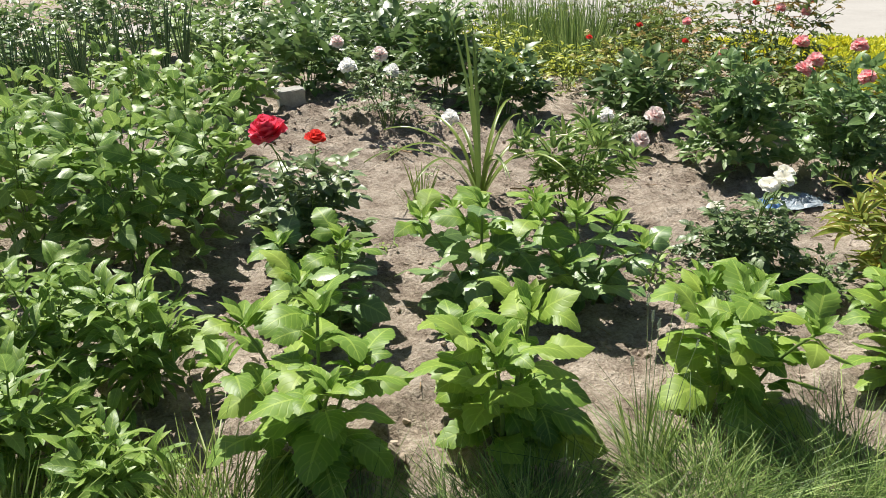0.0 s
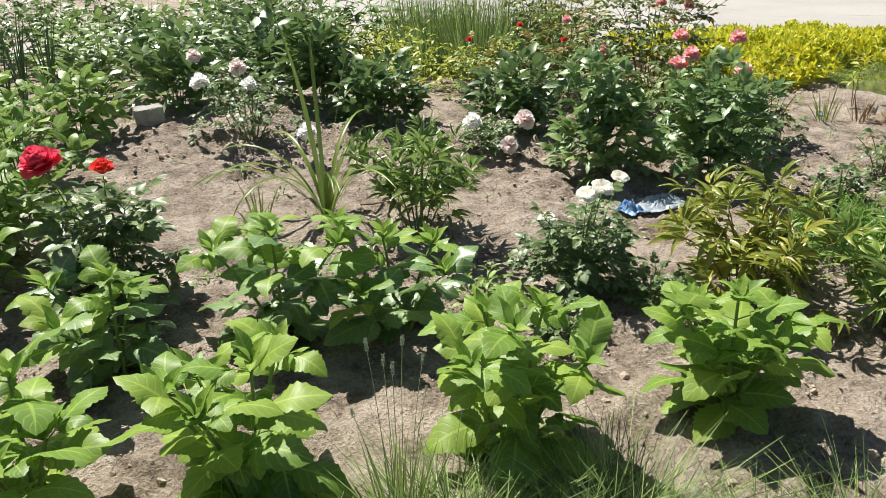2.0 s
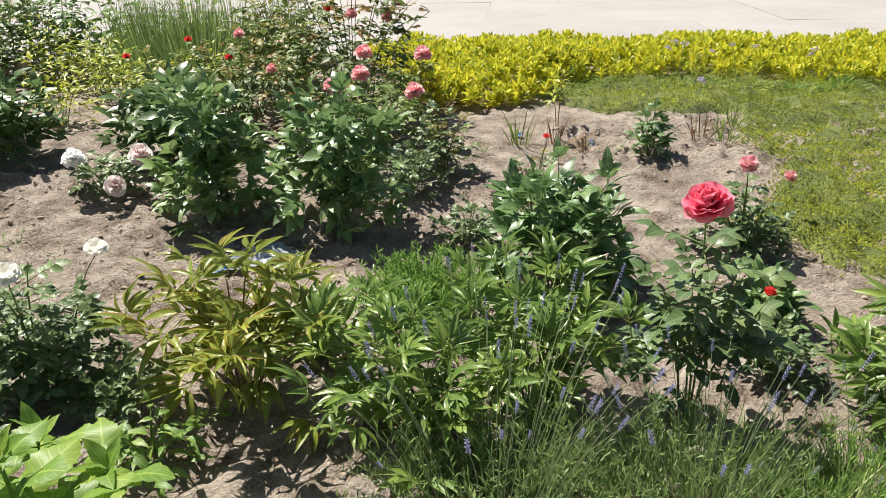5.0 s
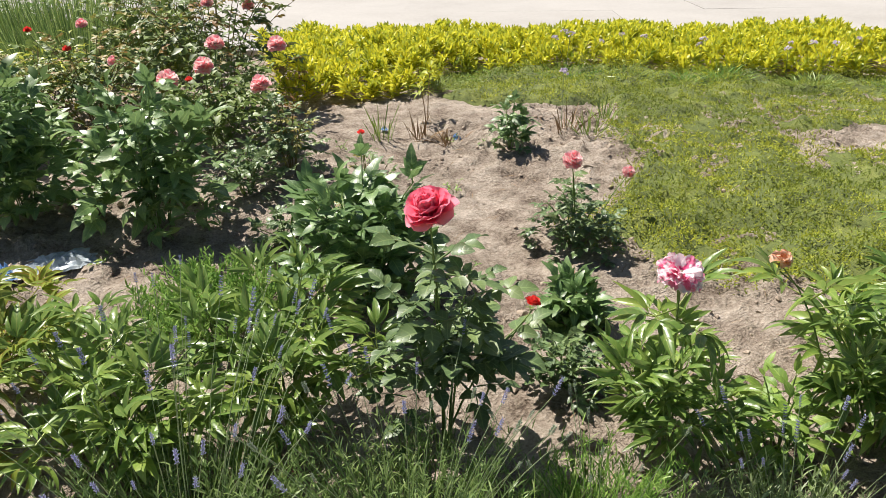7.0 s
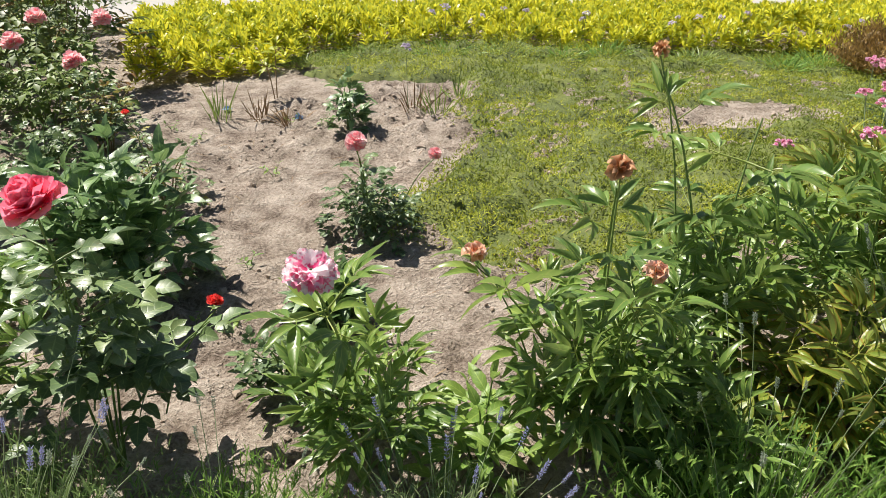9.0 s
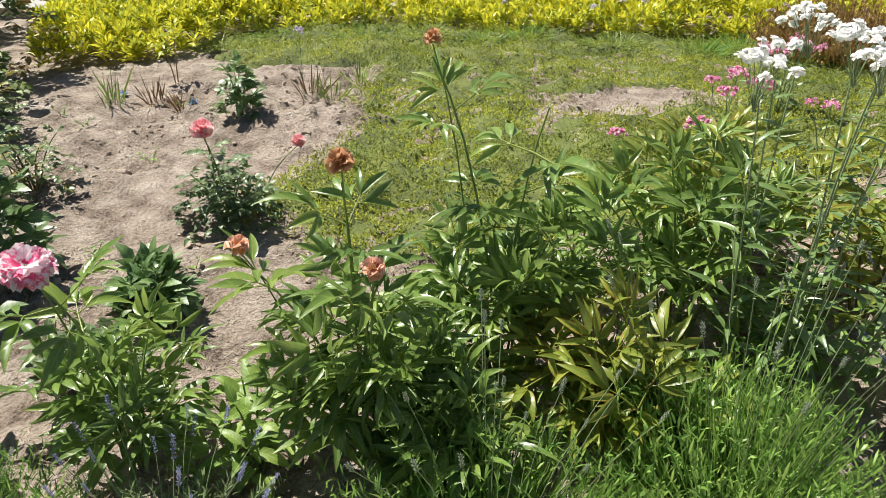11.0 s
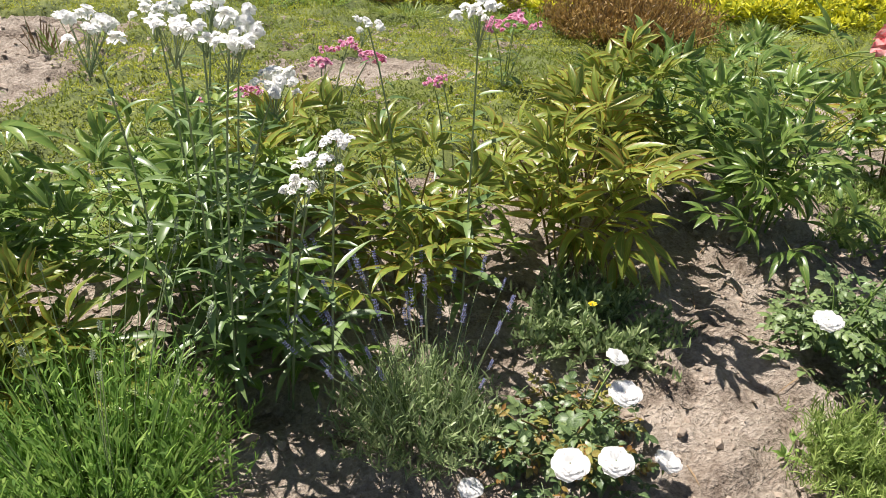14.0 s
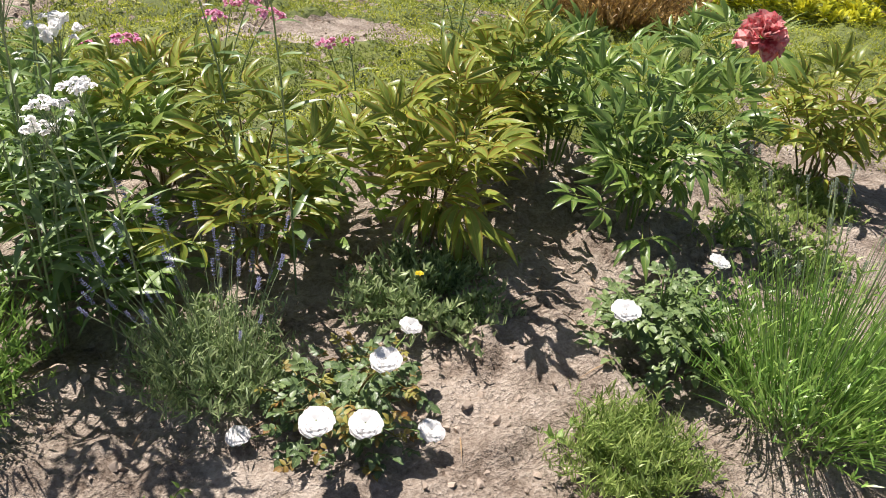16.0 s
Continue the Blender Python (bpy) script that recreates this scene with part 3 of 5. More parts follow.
BLOOMS = {
    "red": bloom_mesh("bloom", P_RED, 0.055, 1, ROSE_LAYERS, 0.12),
    "scarlet": bloom_mesh("bloom", P_SCARLET, 0.045, 2, ROSE_LAYERS[:5], 0.08),
    "rose": bloom_mesh("bloom", P_ROSE, 0.062, 3, ROSE_LAYERS, 0.05),
    "white": bloom_mesh("bloom", P_WHITE, 0.038, 4, DISC_LAYERS, 0.16, 1.0, 0.02, 0.5, 0.85, 0.25),
    "cream": bloom_mesh("bloom", P_CREAM, 0.047, 5, DISC_LAYERS, 0.14, 1.0, 0.08, 0.6, 0.9, 0.5),
    "blush": bloom_mesh("bloom", P_BLUSH, 0.06, 6, RAGGED, 0.2, 1.0, 0.35),
    "salmon": bloom_mesh("bloom", P_SALMON, 0.05, 7, OPEN_LAYERS, 0.15, 1.0, 0.5),
    "pinkwhite": bloom_mesh("bloom", P_PINKWHITE, 0.062, 8, STAR_LAYERS, 0.3, 1.0, 0.3, 0.7, 0.5, 0.6),
    "faded": bloom_mesh("bloom", P_FADED, 0.04, 9, ((4, 0.4, 0.4), (4, 0.7, 1.0), (4, 1.0, 1.7)), 0.5),
    "brown": bloom_mesh("bloom", P_BROWN, 0.042, 10, ((3, 0.4, 0.5), (4, 0.7, 1.2), (3, 1.0, 2.2)), 0.6),
    "dark": bloom_mesh("bloom", P_DARK, 0.075, 11, ((7, 0.3, 0.3), (9, 0.5, 0.7), (11, 0.8, 1.1), (10, 1.0, 1.6)), 0.5, 1.0, 0.4, 0.9, 0.6),
    "snow": bloom_mesh("bloom", P_WHITE, 0.055, 12, RAGGED, 0.2, 1.0, 0.35),
    "yellow": bloom_mesh("bloom", P_YELLOW, 0.05, 13, ((6, 0.8, 1.2),), 0.1),
}
CALYX = joined([(Matrix.Rotation(i * 1.257, 4, "Z") @ Matrix.Rotation(0.5, 4, "X"), blade(0.032, 0.011, 4, 0.3, 0.5)) for i in range(5)], "calyx", STEM)


def flower(root, kind, p, size=1.0, tilt=(0.0, 0.0), turn=0.0, label=""):
    """A bloom with its sepals at the world place p on the plant root."""
    local = root.matrix_basis.inverted() @ Vector(p)
    m = Matrix.Translation(local) @ Matrix.Rotation(tilt[0], 4, "X") @ Matrix.Rotation(tilt[1], 4, "Y") @ Matrix.Rotation(turn, 4, "Z") @ Matrix.Scale(size, 4)
    b = part("bloom", BLOOMS[kind], root, m, label)
    v, f, uv = stalk(bent(Vector((local.x * 0.45, local.y * 0.45, max(0.0, local.z * 0.3))), local - Vector((0, 0, 0.02)), 0.7, 4), 0.003, 0.002, 4)
    part("flower_stem", mesh_of("flower_stem", v, f, STEM, uv), root)
    part("calyx", CALYX, b, Matrix.Translation((0, 0, -0.03)))
    return b


def blades_mesh(name, material, base, tip, width, bow, n=3, seed=0):
    """Many narrow blades, from base points to tip points, in one mesh."""
    rs = np.random.RandomState(seed)
    base, tip = np.asarray(base), np.asarray(tip)
    N = len(base)
    side = np.stack([rs.randn(N), rs.randn(N), rs.randn(N) * 0.2], 1)
    d = tip - base
    side -= d * (np.sum(side * d, 1) / np.maximum(1e-9, np.sum(d * d, 1)))[:, None]
    side /= np.linalg.norm(side, axis=1)[:, None]
    width = np.broadcast_to(width, (N,))
    V, U = [], []
    for i in range(n + 1):
        t = i / n
        c = base + d * t + np.array([0, 0, 1.0]) * (np.broadcast_to(bow, (N,)) * math.sin(math.pi * t))[:, None]
        w = width * (0.6 + 0.4 * math.sin(math.pi * t)) * (1 if i < n else 0.15) / 2
        V += [c - side * w[:, None], c + side * w[:, None]]
        U += [np.tile((-1.0, t), (N, 1)), np.tile((1.0, t), (N, 1))]
    V, U = np.stack(V, 1).reshape(-1, 3), np.stack(U, 1).reshape(-1, 2)
    k = 2 * (n + 1)
    o = np.arange(N)[:, None] * k
    faces = np.concatenate([o + np.array([2 * i, 2 * i + 1, 2 * i + 3, 2 * i + 2]) for i in range(n)], 0)
    return mesh_of(name, V, faces, material, U)


def tuft(name, x, y, H, R, count, material, label, category, seed, width=0.004, lean=(0, 0), spread_out=1.0, needles=0, messy=0.035):
    """A clump of fine upright growth, thick below and loose at its top."""
    rs = np.random.RandomState(seed)
    root = thing(name, x, y, label, category)
    count = int(count * 0.45) if needles else count
    a, d = rs.rand(count) * 6.283, np.sqrt(rs.rand(count))
    base = np.stack([np.cos(a) * d * R * 0.45, np.sin(a) * d * R * 0.45, np.zeros(count)], 1)
    h = H * (1 - 0.45 * d * d) * (0.35 + 0.7 * rs.rand(count) ** 0.8)
    tip = np.stack([np.cos(a) * d * R * spread_out + lean[0] * h / H + rs.randn(count) * messy, np.sin(a) * d * R * spread_out + lean[1] * h / H + rs.randn(count) * messy, h], 1)
    part("foliage", blades_mesh("foliage", material, base, tip, width, 0.02 * rs.rand(count), 3, seed), root)
    if needles:
        i = rs.randint(0, count, needles)
        t = 0.3 + 0.7 * rs.rand(needles)
        b = base[i] + (tip[i] - base[i]) * t[:, None]
        out = np.stack([rs.randn(needles) * 0.7, rs.randn(needles) * 0.7, rs.rand(needles) * 1.3 + 0.5], 1)
        out /= np.linalg.norm(out, axis=1)[:, None]
        part("needles", blades_mesh("needles", material, b, b + out * (0.016 + 0.024 * rs.rand(needles))[:, None], width * 1.6, 0.003, 2, seed + 1), root)
    return root


def spike_mesh(material, L, seed):
    """A flower spike along +z: whorls of small florets."""
    rnd = random.Random(seed)
    pieces = []
    for k in range(7):
        z, rr = L * (k / 7) ** 0.85, 0.0032 * (1 - 0.45 * k / 7)
        for i in range(5):
            a = 6.283 * i / 5 + k * 0.6
            pieces.append((Matrix.Translation((math.cos(a) * rr * 0.5, math.sin(a) * rr * 0.5, z)) @ Matrix.Rotation(a, 4, "Z") @ rot(0.5, 0.75, 0), petal(0.002 * rnd.uniform(0.6, 1.2), 0.0062 * rnd.uniform(0.7, 1.3), 0.5, 0.2, 0.2, rnd, 2)))
    return joined(pieces, "spike", material)


SPIKES = [spike_mesh(P_LAV, 0.06, 5), spike_mesh(P_LAV, 0.042, 6), spike_mesh(P_LAV, 0.05, 9)]
BUDS = [spike_mesh(P_BUD, 0.04, 7), spike_mesh(P_BUD, 0.028, 8)]


def spikes(root, count, H, R, meshes, seed, lean=(0, 0), low=0.7):
    """Flower stems that stand above a clump, each with its spike."""
    r = random.Random(seed)
    for i in range(count):
        a, d = r.uniform(0, 6.28), math.sqrt(r.random())
        p0 = Vector((math.cos(a) * d * R * 0.4, math.sin(a) * d * R * 0.4, 0.05))
        p1 = Vector((math.cos(a) * d * R + lean[0], math.sin(a) * d * R + lean[1], H * r.uniform(low, 1.0)))
        v, f, uv = stalk(bent(p0, p1, 0.6), 0.0013, 0.0009, 3)
        st = part("flower_stem", mesh_of("flower_stem", v, f, STEM_PALE, uv), root)
        way = (p1 - p0).to_track_quat("Z", "Y").to_matrix().to_4x4()
        part("spike", meshes[i % len(meshes)], st, Matrix.Translation(p1) @ way @ Matrix.Scale(r.uniform(0.55, 0.95), 4))


# ---- broad-leaved plants of the near corner ----
BROAD, BROADC = "tall leafy plant with broad mid-green leaves in the bed", "plant"
grow("broadleaf_plant", -1.14, 2.93, 0.72, 0.42, 9, 13, "ovate", BROAD, BROADC, "broad-leaved plants", 1.08, 1, fill=131, rise=0.5, loose=1.9, inner_low=0.3, low=0.1)
grow("broadleaf_plant", -1.6, 2.98, 0.7, 0.42, 8, 12, "ovate", BROAD, BROADC, "broad-leaved plants", 1.08, 2, fill=108, rise=0.5, loose=1.9, inner_low=0.3, low=0.1)
grow("broadleaf_plant", -0.98, 3.4, 0.56, 0.34, 7, 12, "ovate", BROAD, BROADC, "broad-leaved plants", 1.00, 3, fill=95, rise=0.5, loose=1.9, inner_low=0.3, low=0.1)
grow("broadleaf_plant", -1.59, 3.75, 0.62, 0.45, 8, 11, "ovate", BROAD, BROADC, "broad-leaved plants", 1.02, 4, fill=99, rise=0.5, loose=1.9, inner_low=0.3, low=0.1)
grow("broadleaf_plant", -1.2, 4.05, 0.52, 0.42, 8, 11, "ovate", BROAD, BROADC, "broad-leaved plants", 1.02, 5, fill=99, rise=0.5, loose=1.9, inner_low=0.3, low=0.1)
grow("broadleaf_plant", -2.1, 3.9, 0.52, 0.45, 7, 10, "ovate", BROAD, BROADC, "broad-leaved plants", 1.02, 6, fill=79, rise=0.5, loose=1.9, inner_low=0.3, low=0.1)
grow("broadleaf_plant", -1.15, 4.85, 0.46, 0.36, 7, 10, "ovate", BROAD, BROADC, "broad-leaved plants", 1.02, 7, fill=79, rise=0.5, loose=1.9, inner_low=0.3, low=0.1)
grow("broadleaf_plant", -1.75, 4.95, 0.46, 0.42, 7, 10, "ovate", BROAD, BROADC, "broad-leaved plants", 1.02, 8, fill=79, rise=0.5, loose=1.9, inner_low=0.3, low=0.1)
grow("broadleaf_plant", -2.45, 4.7, 0.46, 0.45, 6, 9, "ovate", BROAD, BROADC, "broad-leaved plants", 1.02, 9, fill=61, rise=0.5, loose=1.9, inner_low=0.3, low=0.1)
NARROW = "bushy plant with pointed green leaves at the bed's edge"
grow("bushy_plant", -0.82, 2.0, 0.44, 0.28, 9, 15, "lance", NARROW, BROADC, "pointed-leaved plants", 1.25, 11, fill=148, rise=0.5, loose=1.6)
grow("bushy_plant", -1.14, 2.12, 0.46, 0.32, 9, 15, "lance", NARROW, BROADC, "pointed-leaved plants", 1.25, 12, fill=148, rise=0.5, loose=1.6)
grow("bushy_plant", -1.42, 1.9, 0.42, 0.32, 7, 14, "lance", NARROW, BROADC, "pointed-leaved plants", 1.25, 13, fill=107, rise=0.5, loose=1.6)
grow("bushy_plant", -1.02, 1.62, 0.38, 0.26, 8, 14, "lance", NARROW, BROADC, "pointed-leaved plants", 1.3, 14, fill=123, rise=0.5, loose=1.6)
grow("bushy_plant", -0.74, 1.5, 0.26, 0.2, 7, 12, "lance", NARROW, BROADC, "pointed-leaved plants", 1.1, 15, fill=92, rise=0.5, loose=1.6)


# ---- dahlias before they flower ----
DAHLIA = "young dahlia with large light green toothed leaves, not in flower"
def dahlia(x, y, H, R, seed, stems=3, kind="dahlia", size=1.0):
    """Upright stems with opposite pairs of leaves, large and drooping below, small and upright at the tip."""
    r = random.Random(seed)
    root = thing("dahlia_plant", x, y, DAHLIA if kind == "dahlia" else "young dahlia with large dull green leaves, not in flower", "dahlia", "young dahlias")
    q0 = r.uniform(0, 6.28)
    for s in range(stems):
        a = q0 + s * 6.283 / stems + r.uniform(-0.4, 0.4)
        d = R * (0.15 if s == 0 else r.uniform(0.4, 0.65))
        h = H * (1.0 if s == 0 else r.uniform(0.68, 0.92))
        path = bent(Vector((math.cos(a) * 0.025, math.sin(a) * 0.025, 0)), Vector((math.cos(a) * d, math.sin(a) * d, h * 0.9)), 0.65)
        v, f, uv = stalk(path, 0.0075, 0.004, 6)
        part("stem", mesh_of("stem", v, f, STEM, uv), root)
        nodes_up = 6 if s == 0 else 5
        for k in range(nodes_up):
            t = 0.14 + 0.8 * k / (nodes_up - 1) + r.uniform(-0.03, 0.03)
            for side in (0, 1):
                if k < 2 and r.random() < 0.15:
                    continue
                az = a + k * 1.57 + side * 3.1416 + r.uniform(-0.35, 0.35)
                up = 0.15 + 0.55 * t + r.uniform(-0.3, 0.3)
                sc = size * (1.42 - 0.45 * t) * r.uniform(0.8, 1.12)
                look_of = kind if k < 3 or r.random() < 0.4 else "dahlia"
                use = LEAVES[look_of] if k % 3 == 1 or r.random() < 0.35 else LEAVES[look_of + "_simple"]
                m = Matrix.Translation(along(path, min(t, 0.97))) @ Matrix.Rotation(az, 4, "Z") @ Matrix.Rotation(up, 4, "X") @ Matrix.Rotation(r.uniform(-0.45, 0.45), 4, "Y") @ Matrix.Scale(sc, 4)
                part("leaf", use[r.randrange(len(use))], root, m)
        for k in range(7):
            m = Matrix.Translation(along(path, 1.0 - 0.02 * (k % 3))) @ Matrix.Rotation(k * 2.4 + r.uniform(-0.3, 0.3), 4, "Z") @ Matrix.Rotation(r.uniform(0.75, 1.3), 4, "X") @ Matrix.Rotation(r.uniform(-0.4, 0.4), 4, "Y") @ Matrix.Scale(r.uniform(0.7, 1.15), 4)
            part("leaf", LEAVES["dahlia_tip"][k % 4], root, m)
    return root


dahlia(-0.27, 1.68, 0.50, 0.34, 21, 5)
dahlia(-0.3, 2.45, 0.42, 0.36, 22, 4, "dull", 1.0)
dahlia(0.24, 1.72, 0.50, 0.32, 23, 5)
dahlia(0.24, 2.6, 0.5, 0.42, 24, 5, "dull", 1.05)
dahlia(0.66, 2.64, 0.42, 0.4, 25, 4, "dull", 1.0)
dahlia(0.93, 1.9, 0.46, 0.32, 26, 5)
dahlia(1.6, 2.02, 0.46, 0.32, 27, 5)
DARK = "dense dark green dahlia without flowers"
def dahlia_dark(x, y, H, R, seed, stems=7, per=10, size=1.0):
    return grow("dahlia_plant", x, y, H, R, stems, per, "dark_far" if y > 5 else "dark", DARK, "dahlia", "dark green dahlias", size * 1.2, seed, 0.15, rise=0.6, loose=1.6, lump=y > 5, fill=int(stems * per * 1.1), inner_low=0.12)
dahlia_dark(1.86, 4.3, 0.7, 0.38, 31, 9, 11)
dahlia_dark(2.44, 4.08, 0.68, 0.44, 32, 9, 12)
dahlia_dark(1.55, 5.25, 0.46, 0.44, 33)
dahlia_dark(0.66, 5.3, 0.44, 0.42, 34)
dahlia_dark(0.24, 5.75, 0.66, 0.42, 35, 8, 10, 1.2)
dahlia_dark(3.25, 3.24, 0.56, 0.4, 36, 9, 11)
dahlia_dark(-0.75, 5.65, 0.55, 0.5, 37, 8, 9, 1.2)
dahlia_dark(-0.2, 6.3, 0.6, 0.5, 38, 7, 9, 1.2)
dahlia_dark(3.93, 2.82, 0.2, 0.18, 40, 6, 8, 0.8)
dahlia_dark(4.34, 4.62, 0.3, 0.17, 41, 4, 7, 0.7)

# ---- leafy rows far behind ----
for i in range(36):
    r = random.Random(i + 900)
    row = i // 9
    x, y = -5.6 + 0.95 * (i % 9) + r.uniform(-0.2, 0.2) + 0.4 * row, 6.9 + 1.25 * row + r.uniform(-0.2, 0.2)
    if x > -0.5 and row < 2 or x > 0.0:
        continue
    grow("vegetable_plant", x, y, r.uniform(0.6, 0.8) + 0.14 * row, 0.62, 9, 9, "dark_far" if i % 3 else "ovate_far", "leafy green vegetable plant in the far rows", "plant", "far rows of vegetables", 1.35, 100 + i, lump=True, fill=60)

for i, (x, y, H) in enumerate(((-0.6, 9.3, 1.0), (1.35, 8.75, 0.75), (0.2, 9.0, 1.05), (0.7, 9.0, 0.9))):
    grow("vegetable_plant", x, y, H, 0.75, 10, 9, "ovate_far" if i % 2 else "dark_far", "leafy green vegetable plant in the far rows", "plant", "far rows of vegetables", 1.35, 150 + i, lump=True, fill=85, inner_low=0.2)

def golden(x, y, H, seed):
    return grow("golden_shrub", x, y, H, 0.3, 7, 8, "golden", "small shrub with yellow-green leaves in the bed", "shrub", "yellow-green shrubs", 1.15, seed, lump=True, fill=100)
grow("golden_shrub", 4.02, 5.3, 0.36, 0.14, 2, 11, "golden", "thin golden-leaved seedling on the bare soil", "shrub", "yellow-green shrubs", 1.05, 707, 0.6, DEAD, fill=0)
golden(0.78, 6.1, 0.45, 701)
golden(1.75, 6.45, 0.5, 702)
golden(1.05, 7.0, 0.55, 708)
golden(0.85, 7.4, 0.62, 709)
golden(1.35, 6.6, 0.42, 710)
golden(2.45, 7.3, 0.6, 703)
golden(0.25, 8.2, 0.75, 704)
golden(0.65, 7.9, 0.6, 705)
golden(1.55, 8.3, 0.8, 706)
for i, (x, y) in enumerate(((1.25, 7.9), (1.55, 8.1), (1.9, 7.8), (2.3, 7.7), (1.6, 7.5), (1.05, 8.4))):
    tuft("grass_tuft", x, y, 1.0, 0.42, 520, L_LILY if i % 2 else L_FINE, "tall pale green grass behind the roses", "grass", 710 + i, 0.006, messy=0.06)

# ---- day lily ----
lily = thing("day_lily", 0.34, 3.74, "day lily with long arching yellow-green strap leaves", "plant")
for i in range(18):
    r = random.Random(i + 5)
    upright = i < 4
    a, L = i * 2.4 + r.uniform(-0.3, 0.3), r.uniform(0.75, 1.0) if upright else r.uniform(0.55, 0.85)
    start, bend = (r.uniform(0.03, 0.14), r.uniform(0.15, 0.6)) if upright else (r.uniform(0.2, 0.5), r.uniform(1.3, 2.1))
    n, v, f, uv, y, z = 14, [], [], [], 0.0, 0.0
    for k in range(n + 1):
        t = k / n
        if k:
            lean = start + bend * ((k - 0.5) / n) ** 1.4
            y, z = y + L / n * math.sin(lean), z + L / n * math.cos(lean)
        w = 0.0105 * (0.8 + 0.4 * t) * (1 - t ** 4) + 0.0008
        v += [(-w, y, z + 0.006), (0, y, z), (w, y, z + 0.006)]
        uv += [(-1, t), (0, t), (1, t)]
        if k:
            p, q = 3 * k - 3, 3 * k
            f += [(p, p + 1, q + 1, q), (p + 1, p + 2, q + 2, q + 1)]
    part("leaf", mesh_of("leaf", v, f, L_LILY, uv), lily, Matrix.Rotation(a, 4, "Z") @ Matrix.Translation((0, 0.015, 0)))


# ---- peonies ----
def peony(x, y, H, R, seed, stems=7, per=5, bronze=False, size=1.0, label="", tips=()):
    label = label or ("peony bush with bronzed yellow-green divided leaves" if bronze else "peony bush with glossy dark green divided leaves")
    stems, per = max(4, round(stems * 0.85)), max(5, per - 1)
    return grow("peony_plant", x, y, H, R * 1.22, stems, per, "bronze" if bronze else "peony", label, "peony", "bronzed peonies" if bronze else "green peonies", size * 1.1, seed, 0.22, STEM_RED if bronze else STEM, 0.0045, 0.5, tips=tips, inner_low=0.4, fill=int(stems * per * 0.12), loose=1.3)
peony(0.78, 3.52, 0.5, 0.36, 51, 12, 7, False, 1.0)
peony(2.0, 2.75, 0.44, 0.42, 52, 14, 6, True, 1.0)
peony(2.45, 2.42, 0.42, 0.4, 53, 12, 7)
peony(2.9, 2.5, 0.46, 0.38, 54, 12, 7)
p = peony(3.9, 2.14, 0.33, 0.3, 55, 9, 7, False, 0.95, "peony bush with one pink and white bloom", ((3.8, 2.01, 0.47),))
flower(p, "pinkwhite", (3.8, 2.0, 0.495), 0.92, (0.4, 0.05))
p = peony(4.45, 1.98, 0.5, 0.3, 56, 12, 7, False, 1.0, "peony bush with withered blooms among dark green leaves", ((4.21, 2.16, 0.38), (4.45, 1.74, 0.49), (4.42, 1.89, 0.65)))
flower(p, "faded", (4.21, 2.16, 0.4), 0.78, (0.2, 0.3))
flower(p, "faded", (4.45, 1.76, 0.5), 0.68, (0.6, 0.2))
flower(p, "brown", (4.42, 1.88, 0.68), 0.72, (0.9, 0.2))
p = peony(4.86, 2.12, 0.56, 0.3, 57, 12, 7, False, 1.05, "tall peony bush with a spent seed head on top", ((4.72, 2.25, 0.8), (5.01, 2.2, 0.66)))
flower(p, "brown", (4.72, 2.25, 0.83), 0.55)
peony(5.4, 2.1, 0.58, 0.4, 58, 13, 7, False, 1.05)
peony(5.0, 1.8, 0.36, 0.3, 59, 9, 6, True, 0.95)
peony(4.6, 1.78, 0.34, 0.28, 69, 9, 6, False, 1.0)
peony(5.95, 1.95, 0.5, 0.36, 60, 9, 6, True, 1.0)
peony(6.45, 1.94, 0.5, 0.38, 61, 10, 7, True, 1.05)
peony(7.15, 1.95, 0.52, 0.4, 62, 12, 7, False, 1.05)
peony(6.75, 2.3, 0.5, 0.3, 63, 9, 6, True, 1.05)
peony(8.05, 2.25, 0.45, 0.34, 64, 10, 6, True, 1.0)
p = peony(7.75, 2.75, 0.5, 0.25, 65, 6, 5, False, 1.0, "peony with one large dusky red bloom", ((7.24, 1.72, 0.74),))
flower(p, "dark", (7.24, 1.71, 0.75), 0.9, (0.5, 0.0))


# ---- roses ----
def rose(x, y, H, R, seed, label, stems=6, per=8, size=1.0, tips=(), mix=None, group="rose bushes"):
    return grow("rose_bush", x, y, H, R, stems, per, "rose_far" if y > 5 else "rose", label, "rose", group, size * (1.3 if y > 5 else 1.0), seed, 0.2, STEM_RED if mix else STEM, 0.004, 0.15, mix=mix, tips=tips, lump=y > 5, fill=int(stems * per * (1.3 if y > 5 else 1.0)))
b = rose(-0.42, 2.95, 0.54, 0.28, 71, "rose bush with two red blooms and dark bluish leaves", 8, 9, 1.5, ((-0.54, 2.81, 0.6), (-0.38, 2.91, 0.54)))
flower(b, "red", (-0.54, 2.81, 0.62), 1.45, (0.25, -0.2))
flower(b, "scarlet", (-0.38, 2.91, 0.56), 1.2, (0.1, 0.15))
b = rose(1.38, 2.9, 0.36, 0.3, 72, "rose bush with cream white blooms", 12, 10, 0.95, ((1.38, 2.71, 0.41), (1.45, 2.8, 0.45), (1.25, 2.85, 0.27)))
flower(b, "cream", (1.35, 2.71, 0.42), 0.85, (0.5, -0.2))
flower(b, "cream", (1.41, 2.72, 0.44), 0.9, (0.45, 0.2), 1.0)
flower(b, "cream", (1.58, 3.04, 0.37), 0.8, (0.4, 0.2), 2.0)
flower(b, "cream", (1.26, 2.96, 0.24), 0.8, (0.4, -0.1), 3.0)
